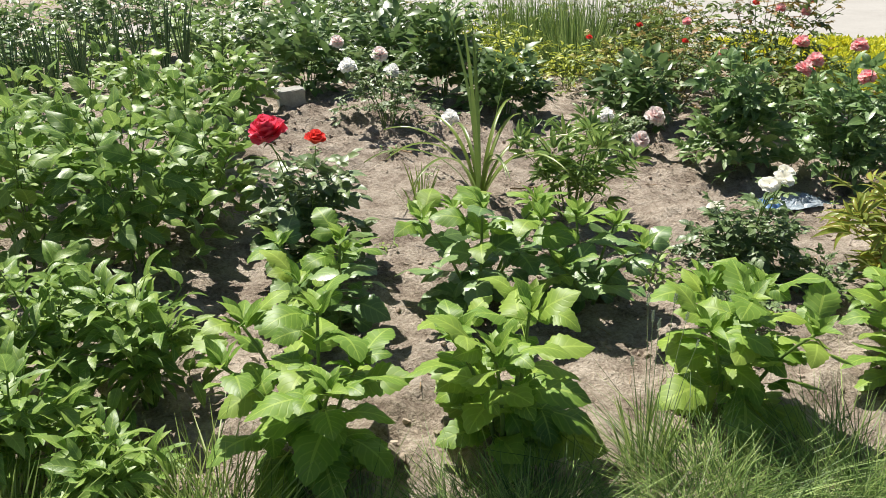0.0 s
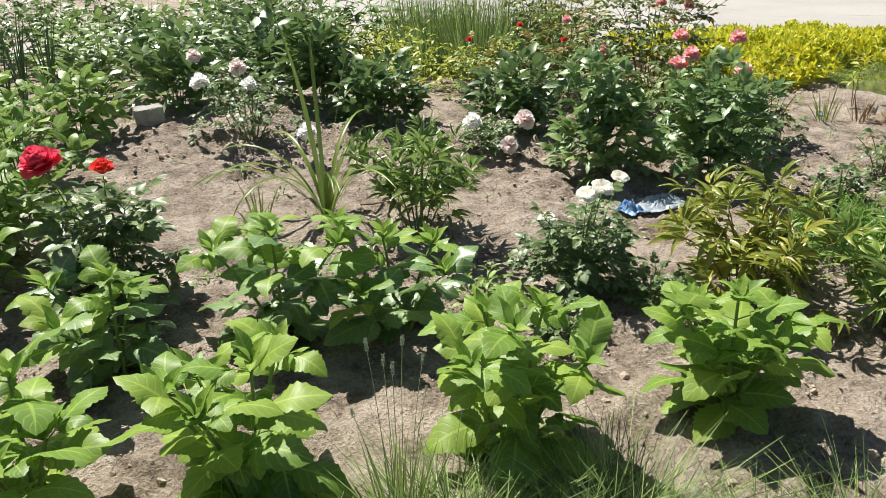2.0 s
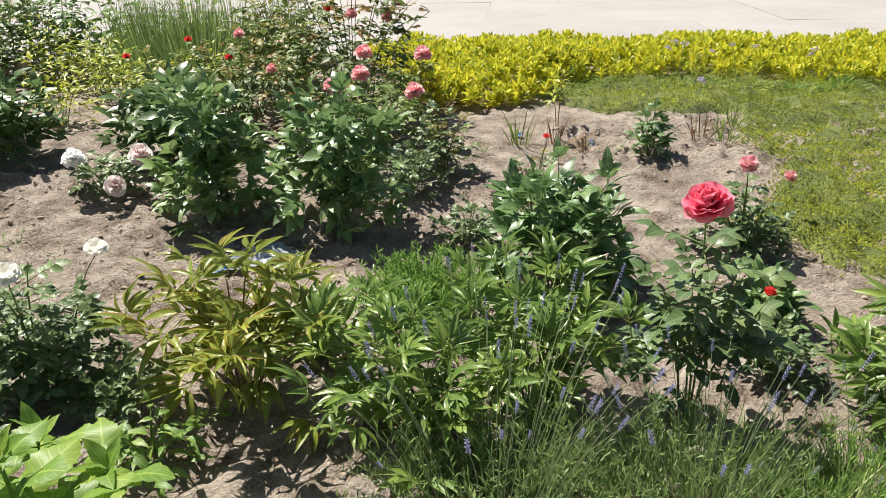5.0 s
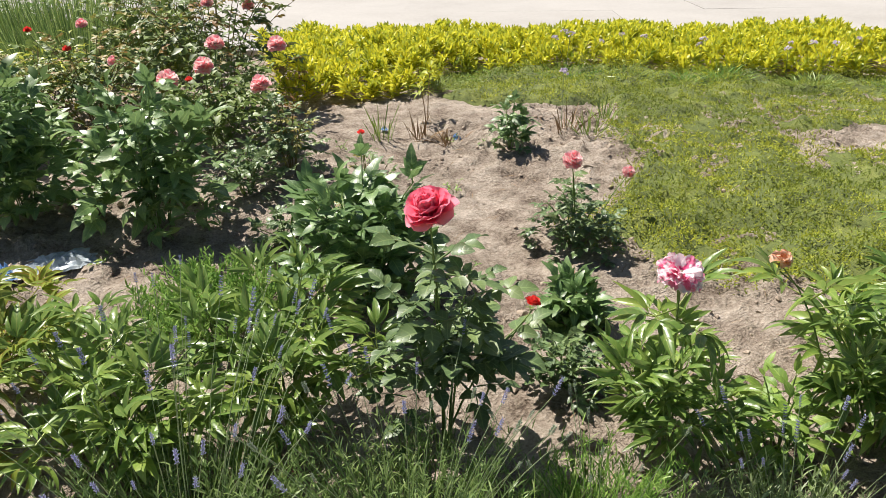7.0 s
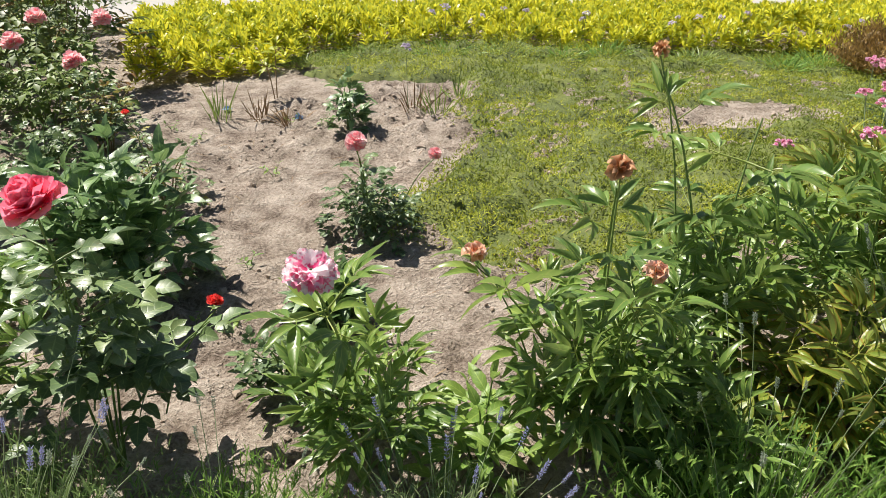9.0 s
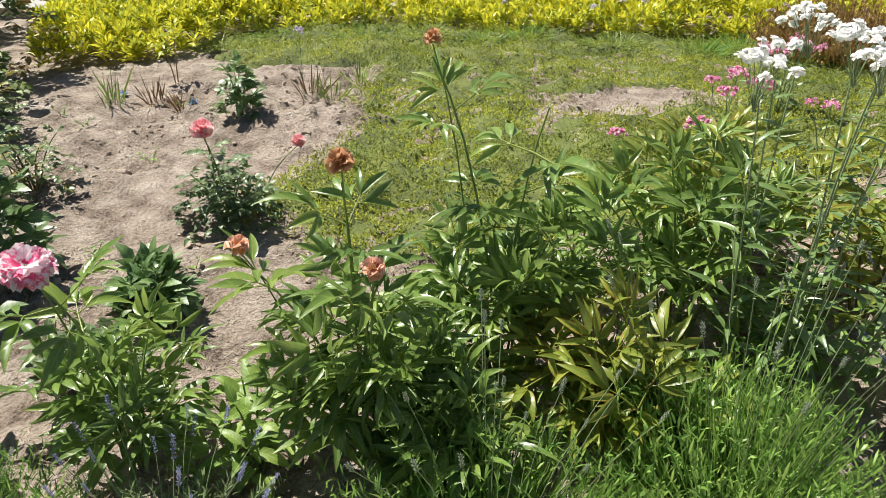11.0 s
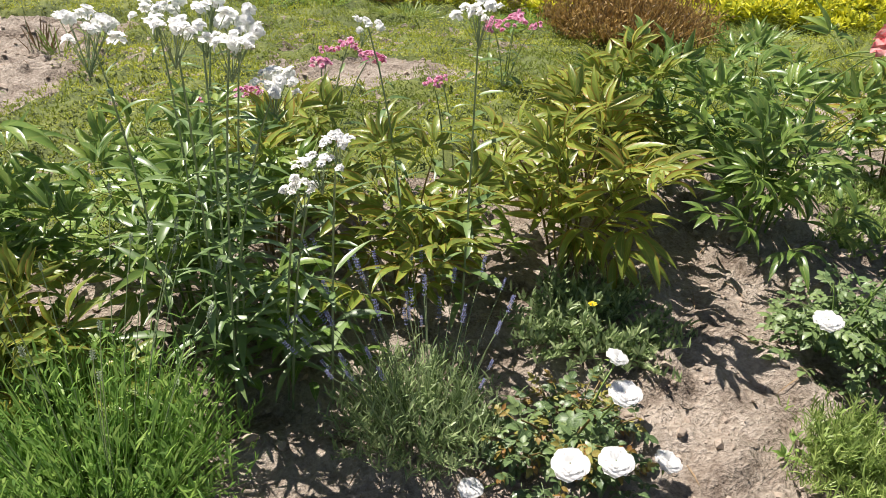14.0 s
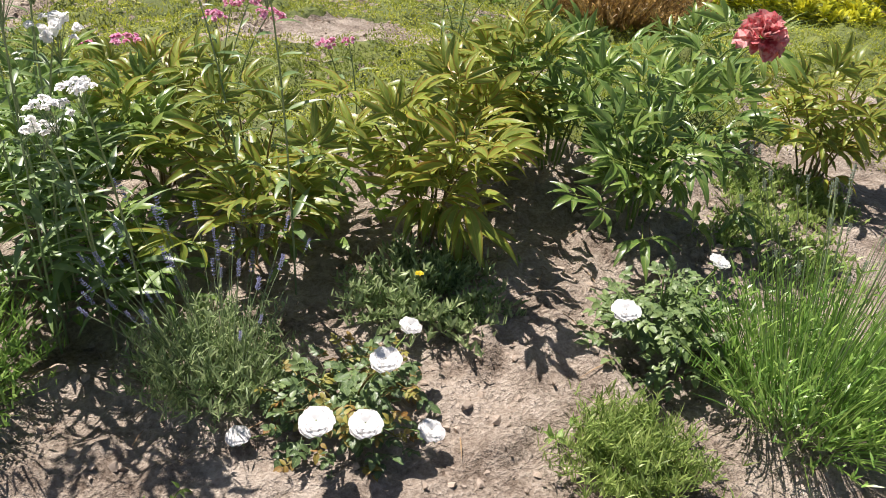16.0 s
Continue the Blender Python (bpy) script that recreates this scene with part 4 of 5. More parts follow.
b = grow("rose_bush", 3.3, 2.29, 0.66, 0.24, 6, 9, "rose", "tall rose bush with one large rose-pink bloom", "rose", "rose bushes", 1.5, 73, 0.36, STEM, 0.004, 0.15, tips=((3.27, 2.26, 0.58), (3.57, 2.38, 0.22)), fill=14, inner_low=0.55)
flower(b, "rose", (3.27, 2.26, 0.61), 1.15, (0.25, -0.35))
flower(b, "scarlet", (3.59, 2.38, 0.25), 0.6, (0.2, 0.2))
b = rose(4.2, 3.42, 0.3, 0.24, 74, "small rose bush with pale pink blooms", 9, 9, 0.8, ((4.15, 3.36, 0.31),))
flower(b, "salmon", (4.15, 3.36, 0.33), 0.85, (0.5, 0.1))
flower(b, "salmon", (4.52, 3.56, 0.18), 0.6, (0.5, 0.2))
b = rose(1.3, 4.7, 0.22, 0.22, 75, "low rose bush with pale pink and white blooms", 7, 7, 0.85, ((1.18, 4.59, 0.24), (1.5, 4.6, 0.24)))
flower(b, "snow", (1.18, 4.59, 0.27), 1.05, (0.16, 0))
flower(b, "blush", (1.5, 4.6, 0.26), 1.05, (0.4, 0.2))
flower(b, "blush", (1.38, 4.45, 0.15), 0.9, (0.8, 0.2))
b = rose(-0.15, 4.8, 0.46, 0.42, 76, "rose bush with white and blush blooms beside a cement block", 9, 8, 0.9)
flower(b, "snow", (-0.39, 4.74, 0.56), 1.05, (0.12, 0))
flower(b, "blush", (-0.2, 4.95, 0.6), 0.9, (0.3, 0))
flower(b, "blush", (-0.48, 5.1, 0.66), 0.8, (0.3, 0))
flower(b, "snow", (-0.12, 4.8, 0.52), 0.9, (0.24, 0.4))
flower(b, "snow", (0.22, 4.45, 0.3), 1.0, (0.28, 0))
SALMON = "rose bush full of salmon pink blooms"
b = rose(2.72, 5.2, 0.5, 0.58, 77, SALMON, 13, 9, 1.0, ((2.52, 4.86, 0.47), (2.7, 5.08, 0.49), (2.77, 5.44, 0.56), (2.99, 4.93, 0.4), (3.12, 5.31, 0.55)))
for q in ((2.52, 4.86, 0.49), (2.7, 5.08, 0.51), (2.77, 5.44, 0.58), (2.99, 4.93, 0.42), (3.12, 5.31, 0.57)):
    flower(b, "salmon", q, 1.15, (0.3, random.uniform(-0.3, 0.3)), random.uniform(0, 6))
flower(b, "scarlet", (2.62, 4.95, 0.46), 0.6)
b = rose(2.0, 5.75, 0.62, 0.62, 78, "rose bush with small red blooms and reddish young leaves", 12, 8, 0.95, (), "rosered")
for q in ((1.32, 5.76, 0.58), (1.95, 5.5, 0.58), (2.2, 5.4, 0.52), (2.02, 5.7, 0.7), (1.7, 5.8, 0.66)):
    flower(b, "scarlet" if q[0] < 2 else "salmon", q, 0.7, (0.4, 0.0))
b = rose(2.75, 6.05, 1.1, 0.7, 79, "tall rose bush with salmon blooms and reddish young leaves", 14, 9, 1.15, (), "rosered")
for q in ((2.75, 5.8, 0.78), (3.0, 5.9, 0.74), (3.1, 6.05, 0.82), (2.6, 5.9, 0.8)):
    flower(b, "salmon" if q[0] > 2.7 else "scarlet", q, 0.8, (0.4, 0.1))
rose(2.3, 6.6, 0.85, 0.6, 81, "rose bush with reddish young leaves", 8, 8, 1.2, (), "rosered")
rose(3.1, 4.7, 0.42, 0.26, 82, "thin rose bush with reddish young leaves", 8, 8, 0.85, (), "rosered")
rose(1.62, 6.05, 0.55, 0.5, 80, "rose bush with reddish young leaves", 10, 8, 0.95, (), "rosered")
rose(2.35, 7.7, 1.05, 0.7, 89, "rose bush with reddish young leaves", 11, 9, 1.25, (), "rosered")
rose(-0.2, 8.7, 1.0, 0.7, 87, "rose bush with reddish young leaves", 8, 8, 1.2, (), "rosered")
b = rose(3.4, 4.0, 0.3, 0.24, 83, "small rose with a red bloom and reddish leaves", 7, 7, 0.75, ((3.33, 3.64, 0.42),), "rosered")
flower(b, "scarlet", (3.33, 3.64, 0.44), 0.45)
W = "low rose bush with open pure white blooms"
b = rose(6.14, 1.3, 0.14, 0.24, 84, W, 13, 8, 0.62, ((6.2, 1.22, 0.17), (6.15, 1.13, 0.08), (6.05, 1.14, 0.1)), "rosered")
flower(b, "white", (6.2, 1.21, 0.19), 0.95, (0.25, 0))
flower(b, "white", (6.29, 1.38, 0.14), 0.75, (0.25, 0.3))
flower(b, "white", (6.15, 1.13, 0.09), 1.0, (0.25, 0))
flower(b, "white", (6.05, 1.14, 0.1), 1.05, (0.25, -0.1))
flower(b, "white", (6.3, 1.15, 0.03), 0.85, (0.25, 0.3))
flower(b, "white", (5.89, 1.25, -0.03), 0.75, (0.25, 0))
b = rose(6.95, 1.38, 0.22, 0.22, 85, W, 14, 8, 0.62, ((6.77, 1.27, 0.22), (7.05, 1.36, 0.27)))
flower(b, "white", (6.77, 1.27, 0.23), 0.95, (0.25, 0))
flower(b, "white", (7.05, 1.36, 0.29), 0.75, (0.25, 0.3))


# ---- white and pink flower heads on tall stems ----
def floret_mesh(material, floret, seed):
    """One small double flower."""
    rnd = random.Random(seed)
    pieces = []
    for k in range(15):
        lean = 0.25 + 1.4 * (k % 3) / 2
        pieces.append((Matrix.Rotation(k * 2.4, 4, "Z") @ Matrix.Rotation(-lean, 4, "X"), petal(floret * 0.5, floret * (0.85 if k % 3 else 0.6) * rnd.uniform(0.8, 1.15), 0.4, 0.35, 0.3, rnd, 2)))
    return pieces


def head_spots(R, count, seed, rough=0.25):
    """Where the florets of a loose cluster sit."""
    rnd = random.Random(seed)
    spots = []
    for i in range(count):
        a, d = i * 2.4 + rnd.uniform(-0.4, 0.4), math.sqrt((i + 0.5) / count) * rnd.uniform(0.8, 1.15)
        at = Vector((math.cos(a) * d * R, math.sin(a) * d * R, R * 0.5 * (1 - d * d) + rnd.uniform(-rough, rough) * R))
        spots.append(Matrix.Translation(at) @ rot(rnd.uniform(-0.7, 0.7), rnd.uniform(-0.7, 0.7), rnd.uniform(0, 6)) @ Matrix.Scale(rnd.uniform(0.6, 1.15), 4))
    return spots


def head_mesh(material, R, count, floret, seed):
    """A small dense head of florets in one mesh."""
    return joined([(m @ q, p) for m in head_spots(R, count, seed) for q, p in floret_mesh(material, floret, seed)], "flower_head", material)


def cluster(R, count, seed):
    """The branched stalk of a loose white cluster, and its florets' places."""
    spots = head_spots(R, count, seed)
    twigs = [(None, stalk(bent(Vector((0, 0, -1.4 * R)), m.translation - Vector((0, 0, 0.003)), 0.4, 3), 0.0012, 0.0009, 3)) for m in spots]
    return joined(twigs, "branched_stalk", STEM_PALE), spots


FLORETS = [joined(floret_mesh(P_WHITE, 0.0185, i), "floret", P_WHITE) for i in range(3)]
HEADS = {"white": [cluster(0.06, 15, 1), cluster(0.048, 10, 2), cluster(0.056, 12, 8)], "pink": [head_mesh(P_MAUVE, 0.035, 12, 0.012, 3), head_mesh(P_MAUVE, 0.03, 9, 0.012, 4)], "lilac": [head_mesh(P_LILAC, 0.032, 9, 0.013, 6), head_mesh(P_LILAC, 0.026, 6, 0.014, 7)]}


def tall_flower(x, y, colour, places, label, seed, per=14, big=1.0):
    r = random.Random(seed)
    root = thing("tall_flower", x, y, label, "flower", colour + " flower heads")
    foot = root.matrix_basis.translation
    for i, (px, py, pz) in enumerate(places):
        p1 = Vector((px, py, pz)) - foot
        p0 = Vector((p1.x * 0.4 + r.uniform(-0.06, 0.06), p1.y * 0.4 + r.uniform(-0.06, 0.06), -0.02))
        path = bent(p0, p1, 0.7)
        v, f, uv = stalk(path, 0.0032, 0.0018, 5)
        part("stem", mesh_of("stem", v, f, STEM_PALE, uv), root)
        shape = HEADS[colour][i % len(HEADS[colour])]
        m = Matrix.Translation(p1) @ rot(r.uniform(-0.1, 0.5), r.uniform(-0.2, 0.2), r.uniform(0, 6)) @ Matrix.Scale(big * r.uniform(0.8, 1.05), 4)
        if colour == "white":
            head = part("branched_stalk", shape[0], root, m)
            for k, spot in enumerate(shape[1]):
                part("floret", FLORETS[k % 3], head, spot)
        else:
            part("flower_head", shape, root, m)
        for k in range(per):
            t = 0.12 + 0.82 * (k / per) ** 1.15
            m = Matrix.Translation(along(path, t)) @ Matrix.Rotation(k * 2.4 + i, 4, "Z") @ Matrix.Rotation(r.uniform(0.0, 0.7), 4, "X")
            part("leaf", LEAVES["ach"][k % 5], root, m @ Matrix.Scale(r.uniform(0.85, 1.4) * (1.3 - 0.9 * t), 4))
    return root


WT, PT = "tall plant with clusters of small white double flowers", "plant with flat heads of pink flowers"
tall_flower(5.45, 1.8, "white", ((5.5, 1.91, 0.87), (5.41, 1.6, 0.85), (5.53, 1.7, 0.83), (5.26, 1.75, 0.82), (5.38, 1.85, 0.83), (5.58, 1.62, 0.74), (5.46, 1.72, 0.86), (5.5, 1.6, 0.82)), WT, 1, 24, 1.05)
tall_flower(6.0, 1.75, "white", ((5.99, 1.63, 0.86), (5.83, 1.9, 0.78)), WT, 2, 26, 0.8)
tall_flower(5.62, 1.88, "white", ((5.61, 1.36, 0.68), (5.65, 1.4, 0.7), (5.58, 1.38, 0.63)), WT, 3, 15, 0.75)
tall_flower(5.8, 2.6, "pink", ((5.96, 2.7, 0.53), (5.85, 2.6, 0.5), (5.6, 2.4, 0.48), (5.45, 2.6, 0.4), (6.02, 2.65, 0.5), (5.9, 2.75, 0.5)), PT, 4, 6, 1.3)
tall_flower(6.95, 3.6, "pink", ((6.96, 3.55, 0.4), (7.05, 3.5, 0.38), (6.9, 3.7, 0.36), (7.0, 3.62, 0.41), (6.85, 3.55, 0.37)), PT, 5, 6, 1.5)
tall_flower(6.3, 2.6, "pink", ((6.2, 2.5, 0.45), (6.3, 2.7, 0.4)), PT, 6, 6)

# ---- lavender and grasses ----
LV, LG = "lavender clump with bluish purple flower spikes", "bright green lavender clump with unopened spikes"
c = tuft("lavender", 2.62, 2.02, 0.3, 0.38, 900, L_LAVM, LV, "lavender", 1, 0.0026, needles=7920)
spikes(c, 46, 0.6, 0.42, SPIKES, 1)
c = tuft("lavender", 3.12, 1.9, 0.32, 0.38, 1000, L_LAVM, LV, "lavender", 2, 0.0022, needles=7200)
spikes(c, 16, 0.5, 0.34, BUDS, 2)
spikes(c, 16, 0.5, 0.34, SPIKES, 22)
c = tuft("lavender", 3.55, 1.85, 0.22, 0.3, 700, L_LAVG, LG, "lavender", 3, 0.0022, needles=4320)
spikes(c, 12, 0.36, 0.28, BUDS, 3)
c = tuft("lavender", 3.98, 1.72, 0.2, 0.26, 500, L_LAV, LV, "lavender", 4, 0.0022, needles=3240)
spikes(c, 20, 0.34, 0.26, SPIKES, 4)
c = tuft("lavender", 4.62, 1.56, 0.34, 0.36, 1200, L_LAVG, LG, "lavender", 5, 0.0028, needles=5400)
spikes(c, 20, 0.52, 0.32, BUDS, 5)
c = tuft("lavender", 5.16, 1.5, 0.42, 0.31, 1900, L_LAVG, LG, "lavender", 6, 0.0034, needles=7000)
spikes(c, 22, 0.66, 0.34, BUDS, 6)
c = tuft("lavender", 5.84, 1.46, 0.24, 0.2, 800, L_LAV, LV, "lavender", 7, 0.0028, needles=4200)
spikes(c, 44, 0.42, 0.27, SPIKES, 7, (-0.04, 0.05), 0.55)
c = tuft("lavender", 7.24, 1.12, 0.44, 0.36, 1900, L_LAVG, "lavender clump with green stalks and unopened spikes", "lavender", 8, 0.0034, needles=3000)
spikes(c, 46, 0.62, 0.32, BUDS, 8)
c = tuft("lavender", 6.72, 1.02, 0.15, 0.16, 700, L_GRASS, "small yellow-green lavender clump without flowers", "lavender", 9, 0.0022, needles=6000)
c = tuft("low_herb", 6.4, 1.66, 0.14, 0.24, 500, L_LAV, "low dark green herb with a tiny yellow flower", "herb", 10, 0.005, needles=4320)
flower(c, "yellow", (6.36, 1.62, 0.12), 0.25)
GR = "tuft of fine grey-green grass at the bed's edge"
tuft("grass_tuft", 0.72, 1.5, 0.22, 0.32, 700, L_FINE, GR, "grass", 11, 0.0026, messy=0.15)
tuft("grass_tuft", 1.1, 1.55, 0.24, 0.3, 600, L_FINE, GR, "grass", 12, 0.0026, messy=0.15)
tuft("grass_tuft", 0.25, 1.35, 0.18, 0.3, 700, L_FINE, GR, "grass", 13, 0.003, messy=0.09)
tuft("grass_tuft", -0.5, 1.4, 0.28, 0.3, 300, L_GRASS, GR, "grass", 14, 0.004, messy=0.09)
tuft("grass_tuft", -0.95, 1.35, 0.3, 0.3, 400, L_GRASS, GR, "grass", 15, 0.004, messy=0.09)

tuft("grass_tuft", 3.36, 1.74, 0.26, 0.22, 260, L_GRASS, GR, "grass", 16, 0.003, messy=0.08)
for i in range(11):
    r = random.Random(i + 400)
    tuft("grass_tuft", -0.35 + 0.22 * i, r.uniform(1.28, 1.42), r.uniform(0.16, 0.26), 0.22, 360, L_FINE, GR, "grass", 100 + i, 0.002, messy=0.11)
c = tuft("grass_tuft", 0.6, 1.62, 0.34, 0.12, 60, L_GRASS, "tuft of tall green grass stalks at the bed's edge", "grass", 120, 0.005)
spikes(c, 7, 0.52, 0.1, BUDS, 120)

# ---- low growth between the peonies ----
HERB = "low leafy herb filling the gap between peonies"
def herb(x, y, H, R, seed, kind="lance", stems=7, per=9, size=1.0):
    return grow("leafy_herb", x, y, H, R, stems, per, kind, HERB, "herb", "herbs between peonies", size, seed, 0.15, fill=int(stems * per * 0.9))
herb(5.08, 1.84, 0.3, 0.26, 501)
herb(5.62, 1.85, 0.28, 0.26, 502)
herb(6.15, 2.1, 0.3, 0.26, 504)
herb(4.68, 2.2, 0.34, 0.26, 505)
herb(4.18, 2.02, 0.26, 0.22, 506)
herb(5.25, 2.45, 0.4, 0.3, 507)
herb(2.25, 2.95, 0.24, 0.24, 508)
herb(3.0, 3.75, 0.2, 0.2, 512, "rose", 6, 7, 0.8)
herb(2.85, 4.45, 0.26, 0.24, 513, "rose", 7, 7, 0.85)
herb(3.75, 2.5, 0.2, 0.18, 514, "rose", 6, 7, 0.8)
herb(1.75, 2.45, 0.16, 0.2, 515, "lance", 6, 7, 0.8)
herb(0.98, 2.85, 0.14, 0.18, 516, "lance", 5, 6, 0.7)
herb(1.62, 2.72, 0.18, 0.2, 509, "rose", 6, 7, 0.7)
herb(1.2, 2.5, 0.16, 0.2, 510, "rose", 6, 7, 0.7)
peony(5.65, 2.4, 0.5, 0.34, 66, 9, 6, True, 1.0)
peony(7.0, 2.35, 0.5, 0.34, 67, 9, 6, False, 1.0)

# ---- onions ----
for i in range(16):
    r = random.Random(i + 40)
    x, y = -3.6 + 1.9 * (i % 6) / 5 + r.uniform(-0.12, 0.12), 5.6 + 0.5 * (i // 6) + r.uniform(-0.1, 0.1)
    root = thing("onion_plant", x, y, "onion plant with upright hollow blue-green leaves", "onion", "onions in a row")
    for k in range(15):
        a = r.uniform(0, 6.28)
        p1 = Vector((math.cos(a) * r.uniform(0.03, 0.16), math.sin(a) * r.uniform(0.03, 0.16), r.uniform(0.4, 0.75)))
        v, f, uv = stalk(bent(Vector((0, 0, 0)), p1, 0.6, 4), 0.009, 0.002, 5)
        part("leaf", mesh_of("leaf", v, f, L_ONION, uv), root)


# mossy underlayer; the shade between the cushions is put into its dark colour
MOSS_SHADE = rough_material("moss", [(0.35, (0.05, 0.06, 0.018)), (0.5, (0.11, 0.14, 0.03)), (0.65, (0.2, 0.22, 0.045))], 5, 90, 0.8, 0.02)


# ---- golden-leaved edging and creeping green cover ----
def edge_front(x):
    return np.where(x < 4.25, 5.85 + 0.0 * x, pave_edge(x) - 1.55 - 0.3 * np.clip(4.9 - x, 0, 1))


rs = np.random.RandomState(3)
n = 4600
ex = 3.15 + 10.3 * rs.rand(n) ** 1.25
ey = edge_front(ex) + rs.rand(n) * (pave_edge(ex) - 0.12 - edge_front(ex))
keep = ey > np.where(ex < 5.0, 5.6, 0.0)
ex, ey = ex[keep], ey[keep]
front = np.clip((ey - edge_front(ex)) / 0.35, 0, 1)
ez = lie(ex, ey) * np.clip((12 - ex) / 3, 0, 1) + 0.1 + 0.13 * front + 0.06 * vnoise(ex, ey, 0.3, 8) + 0.09 * rs.rand(len(ex))
k = 16
ring = np.arange(k)
az = ring[None, :] * 2.4 + rs.rand(len(ex), 1) * 6.283 + rs.randn(len(ex), k) * 0.25
up = 1.15 - 1.2 * ring[None, :] / k + rs.randn(len(ex), k) * 0.22
Ls = (0.05 + 0.045 * ring[None, :] / k) * rs.uniform(0.75, 1.2, (len(ex), k))
base = np.repeat(np.stack([ex, ey, ez], 1)[:, None, :], k, 1) + np.stack([rs.randn(len(ex), k) * 0.006, rs.randn(len(ex), k) * 0.006, np.repeat(-0.085 * ring[None, :] / k, len(ex), 0)], -1)
tip = base + np.stack([np.cos(az) * np.cos(up) * Ls, np.sin(az) * np.cos(up) * Ls, np.sin(up) * Ls], -1)
tagged(new("golden_hedge", blades_mesh("golden_hedge", L_YELLOW, base.reshape(-1, 3), tip.reshape(-1, 3), 0.019, 0.008, 2, 5)), "low edging of golden yellow leaved shrubs along the pavement", "hedge", kind="stuff")


def cover_shape(x, y):
    """Where the creeping cover grows, and how high its cushions swell."""
    left = np.interp(y, (2.2, 2.6, 3.3, 3.6, 4.2, 4.7, 5.1, 5.5, 5.8), (5.1, 4.8, 4.35, 4.3, 4.75, 5.0, 5.0, 4.3, 4.15)) + 0.14 * vnoise(x, y, 0.3, 21) + 0.06 * vnoise(x, y, 0.09, 27)
    bare = np.exp(-(((x - 6.4) / 0.5) ** 2 + ((y - 4.0) / 0.22) ** 2)) + np.exp(-(((x - 8.9) / 0.5) ** 2 + ((y - 3.0) / 0.35) ** 2)) + 0.25 * vnoise(x, y, 0.25, 22)
    back = np.maximum(edge_front(x) + 0.15, np.minimum(5.75, pave_edge(x) - 0.15))
    inside = np.clip((x - left) / 0.24, 0, 1) * np.clip((back - y) / 0.1, 0, 1) * np.clip((0.6 - bare) / 0.4, 0, 1) * np.clip((y - 2.5 - 0.2 * vnoise(x, y, 0.45, 33)) / 0.2, 0, 1)
    swell = np.clip(0.55 + 0.55 * vnoise(x, y, 0.5, 23) + 0.5 * vnoise(x, y, 0.19, 25) + 0.35 * vnoise(x, y, 0.075, 26), 0.03, 1.7)
    return inside, swell * np.clip(inside, 0, 1) ** 0.5 + 0.8 * np.clip(y - 5.2, 0, 1)


n = 310000
lx, ly = rs.uniform(4.0, 11.5, n), 2.3 + 4.9 * rs.rand(n) ** 1.25
inside, swell = cover_shape(lx, ly)
keep = (rs.rand(n) < inside) & (rs.rand(n) < np.clip(1.35 - 0.1 * np.hypot(lx - 4.5, ly), 0.3, 1))
# leaves left out in spots, so the dark mat shows as small shadows
keep &= vnoise(lx, ly, 0.13, 28) + 0.8 * vnoise(lx, ly, 0.06, 29) + 0.9 * rs.rand(n) > -0.1
lx, ly, swell = lx[keep], ly[keep], swell[keep]
lz = soil_height(lx, ly) + 0.004 + 0.085 * swell * (0.5 + 0.6 * rs.rand(len(lx)))
az, up = rs.rand(len(lx)) * 6.283, rs.uniform(-0.1, 1.35, len(lx))
Ls = rs.uniform(0.011, 0.024, len(lx)) * (1 + 0.05 * (ly - 2.5))
base = np.stack([lx, ly, lz], 1)
tip = base + np.stack([np.cos(az) * np.cos(up) * Ls, np.sin(az) * np.cos(up) * Ls, np.sin(up) * Ls], 1)
tagged(new("ground_cover", blades_mesh("ground_cover", L_LAWN, base, tip, 0.0115, 0.002, 1, 6)), "mat of creeping yellow-green ground cover", "ground cover", kind="stuff")

mx, my = np.meshgrid(np.arange(4.0, 11.5, 0.04), np.arange(2.2, 7.6, 0.04))
inside, swell = cover_shape(mx, my)
mz = soil_height(mx, my) - 0.035 + inside * (0.034 + 0.045 * swell * inside)
mi = np.arange(mx.size).reshape(mx.shape)
held = inside > 0.05
cells = held[:-1, :-1] & held[1:, :-1] & held[:-1, 1:] & held[1:, 1:]
mq = np.stack([mi[:-1, :-1][cells], mi[:-1, 1:][cells], mi[1:, 1:][cells], mi[1:, :-1][cells]], -1)
tagged(new("moss_mat", mesh_of("moss_mat", np.stack([mx, my, mz], -1).reshape(-1, 3), mq, MOSS_SHADE)), "brownish green mossy mat under the ground cover, coloured dark as shade between its cushions", "moss", kind="stuff")

c = tuft("heather_bush", 8.3, 4.65, 0.45, 0.62, 3000, L_HEATH, "rusty brown fine-twigged bush beyond the ground cover", "bush", 31, 0.006, needles=14400)

# ---- small things on the soil ----
bm = bmesh.new()
bmesh.ops.create_cube(bm, size=1, matrix=Matrix.Diagonal((0.17, 0.13, 0.14, 1)))
bmesh.ops.subdivide_edges(bm, edges=bm.edges[:], cuts=3, use_grid_fill=True)
for v in bm.verts:
    v.co += Vector((random.uniform(-1, 1), random.uniform(-1, 1), random.uniform(-1, 1))) * 0.004
bmesh.ops.bevel(bm, geom=[e for e in bm.edges if e.calc_face_angle(0) > 0.8], offset=0.006, segments=2, affect="EDGES")
me = bpy.data.meshes.new("cement_block")
bm.to_mesh(me)
bm.free()
me.materials.append(BLOCK)
block = tagged(new("cement_block", me), "small weathered grey cement block lying on the soil", "block")
block.matrix_basis = pose(-0.8, 5.06, float(lie(-0.8, 5.06)) + 0.06, 2, -3, 18)


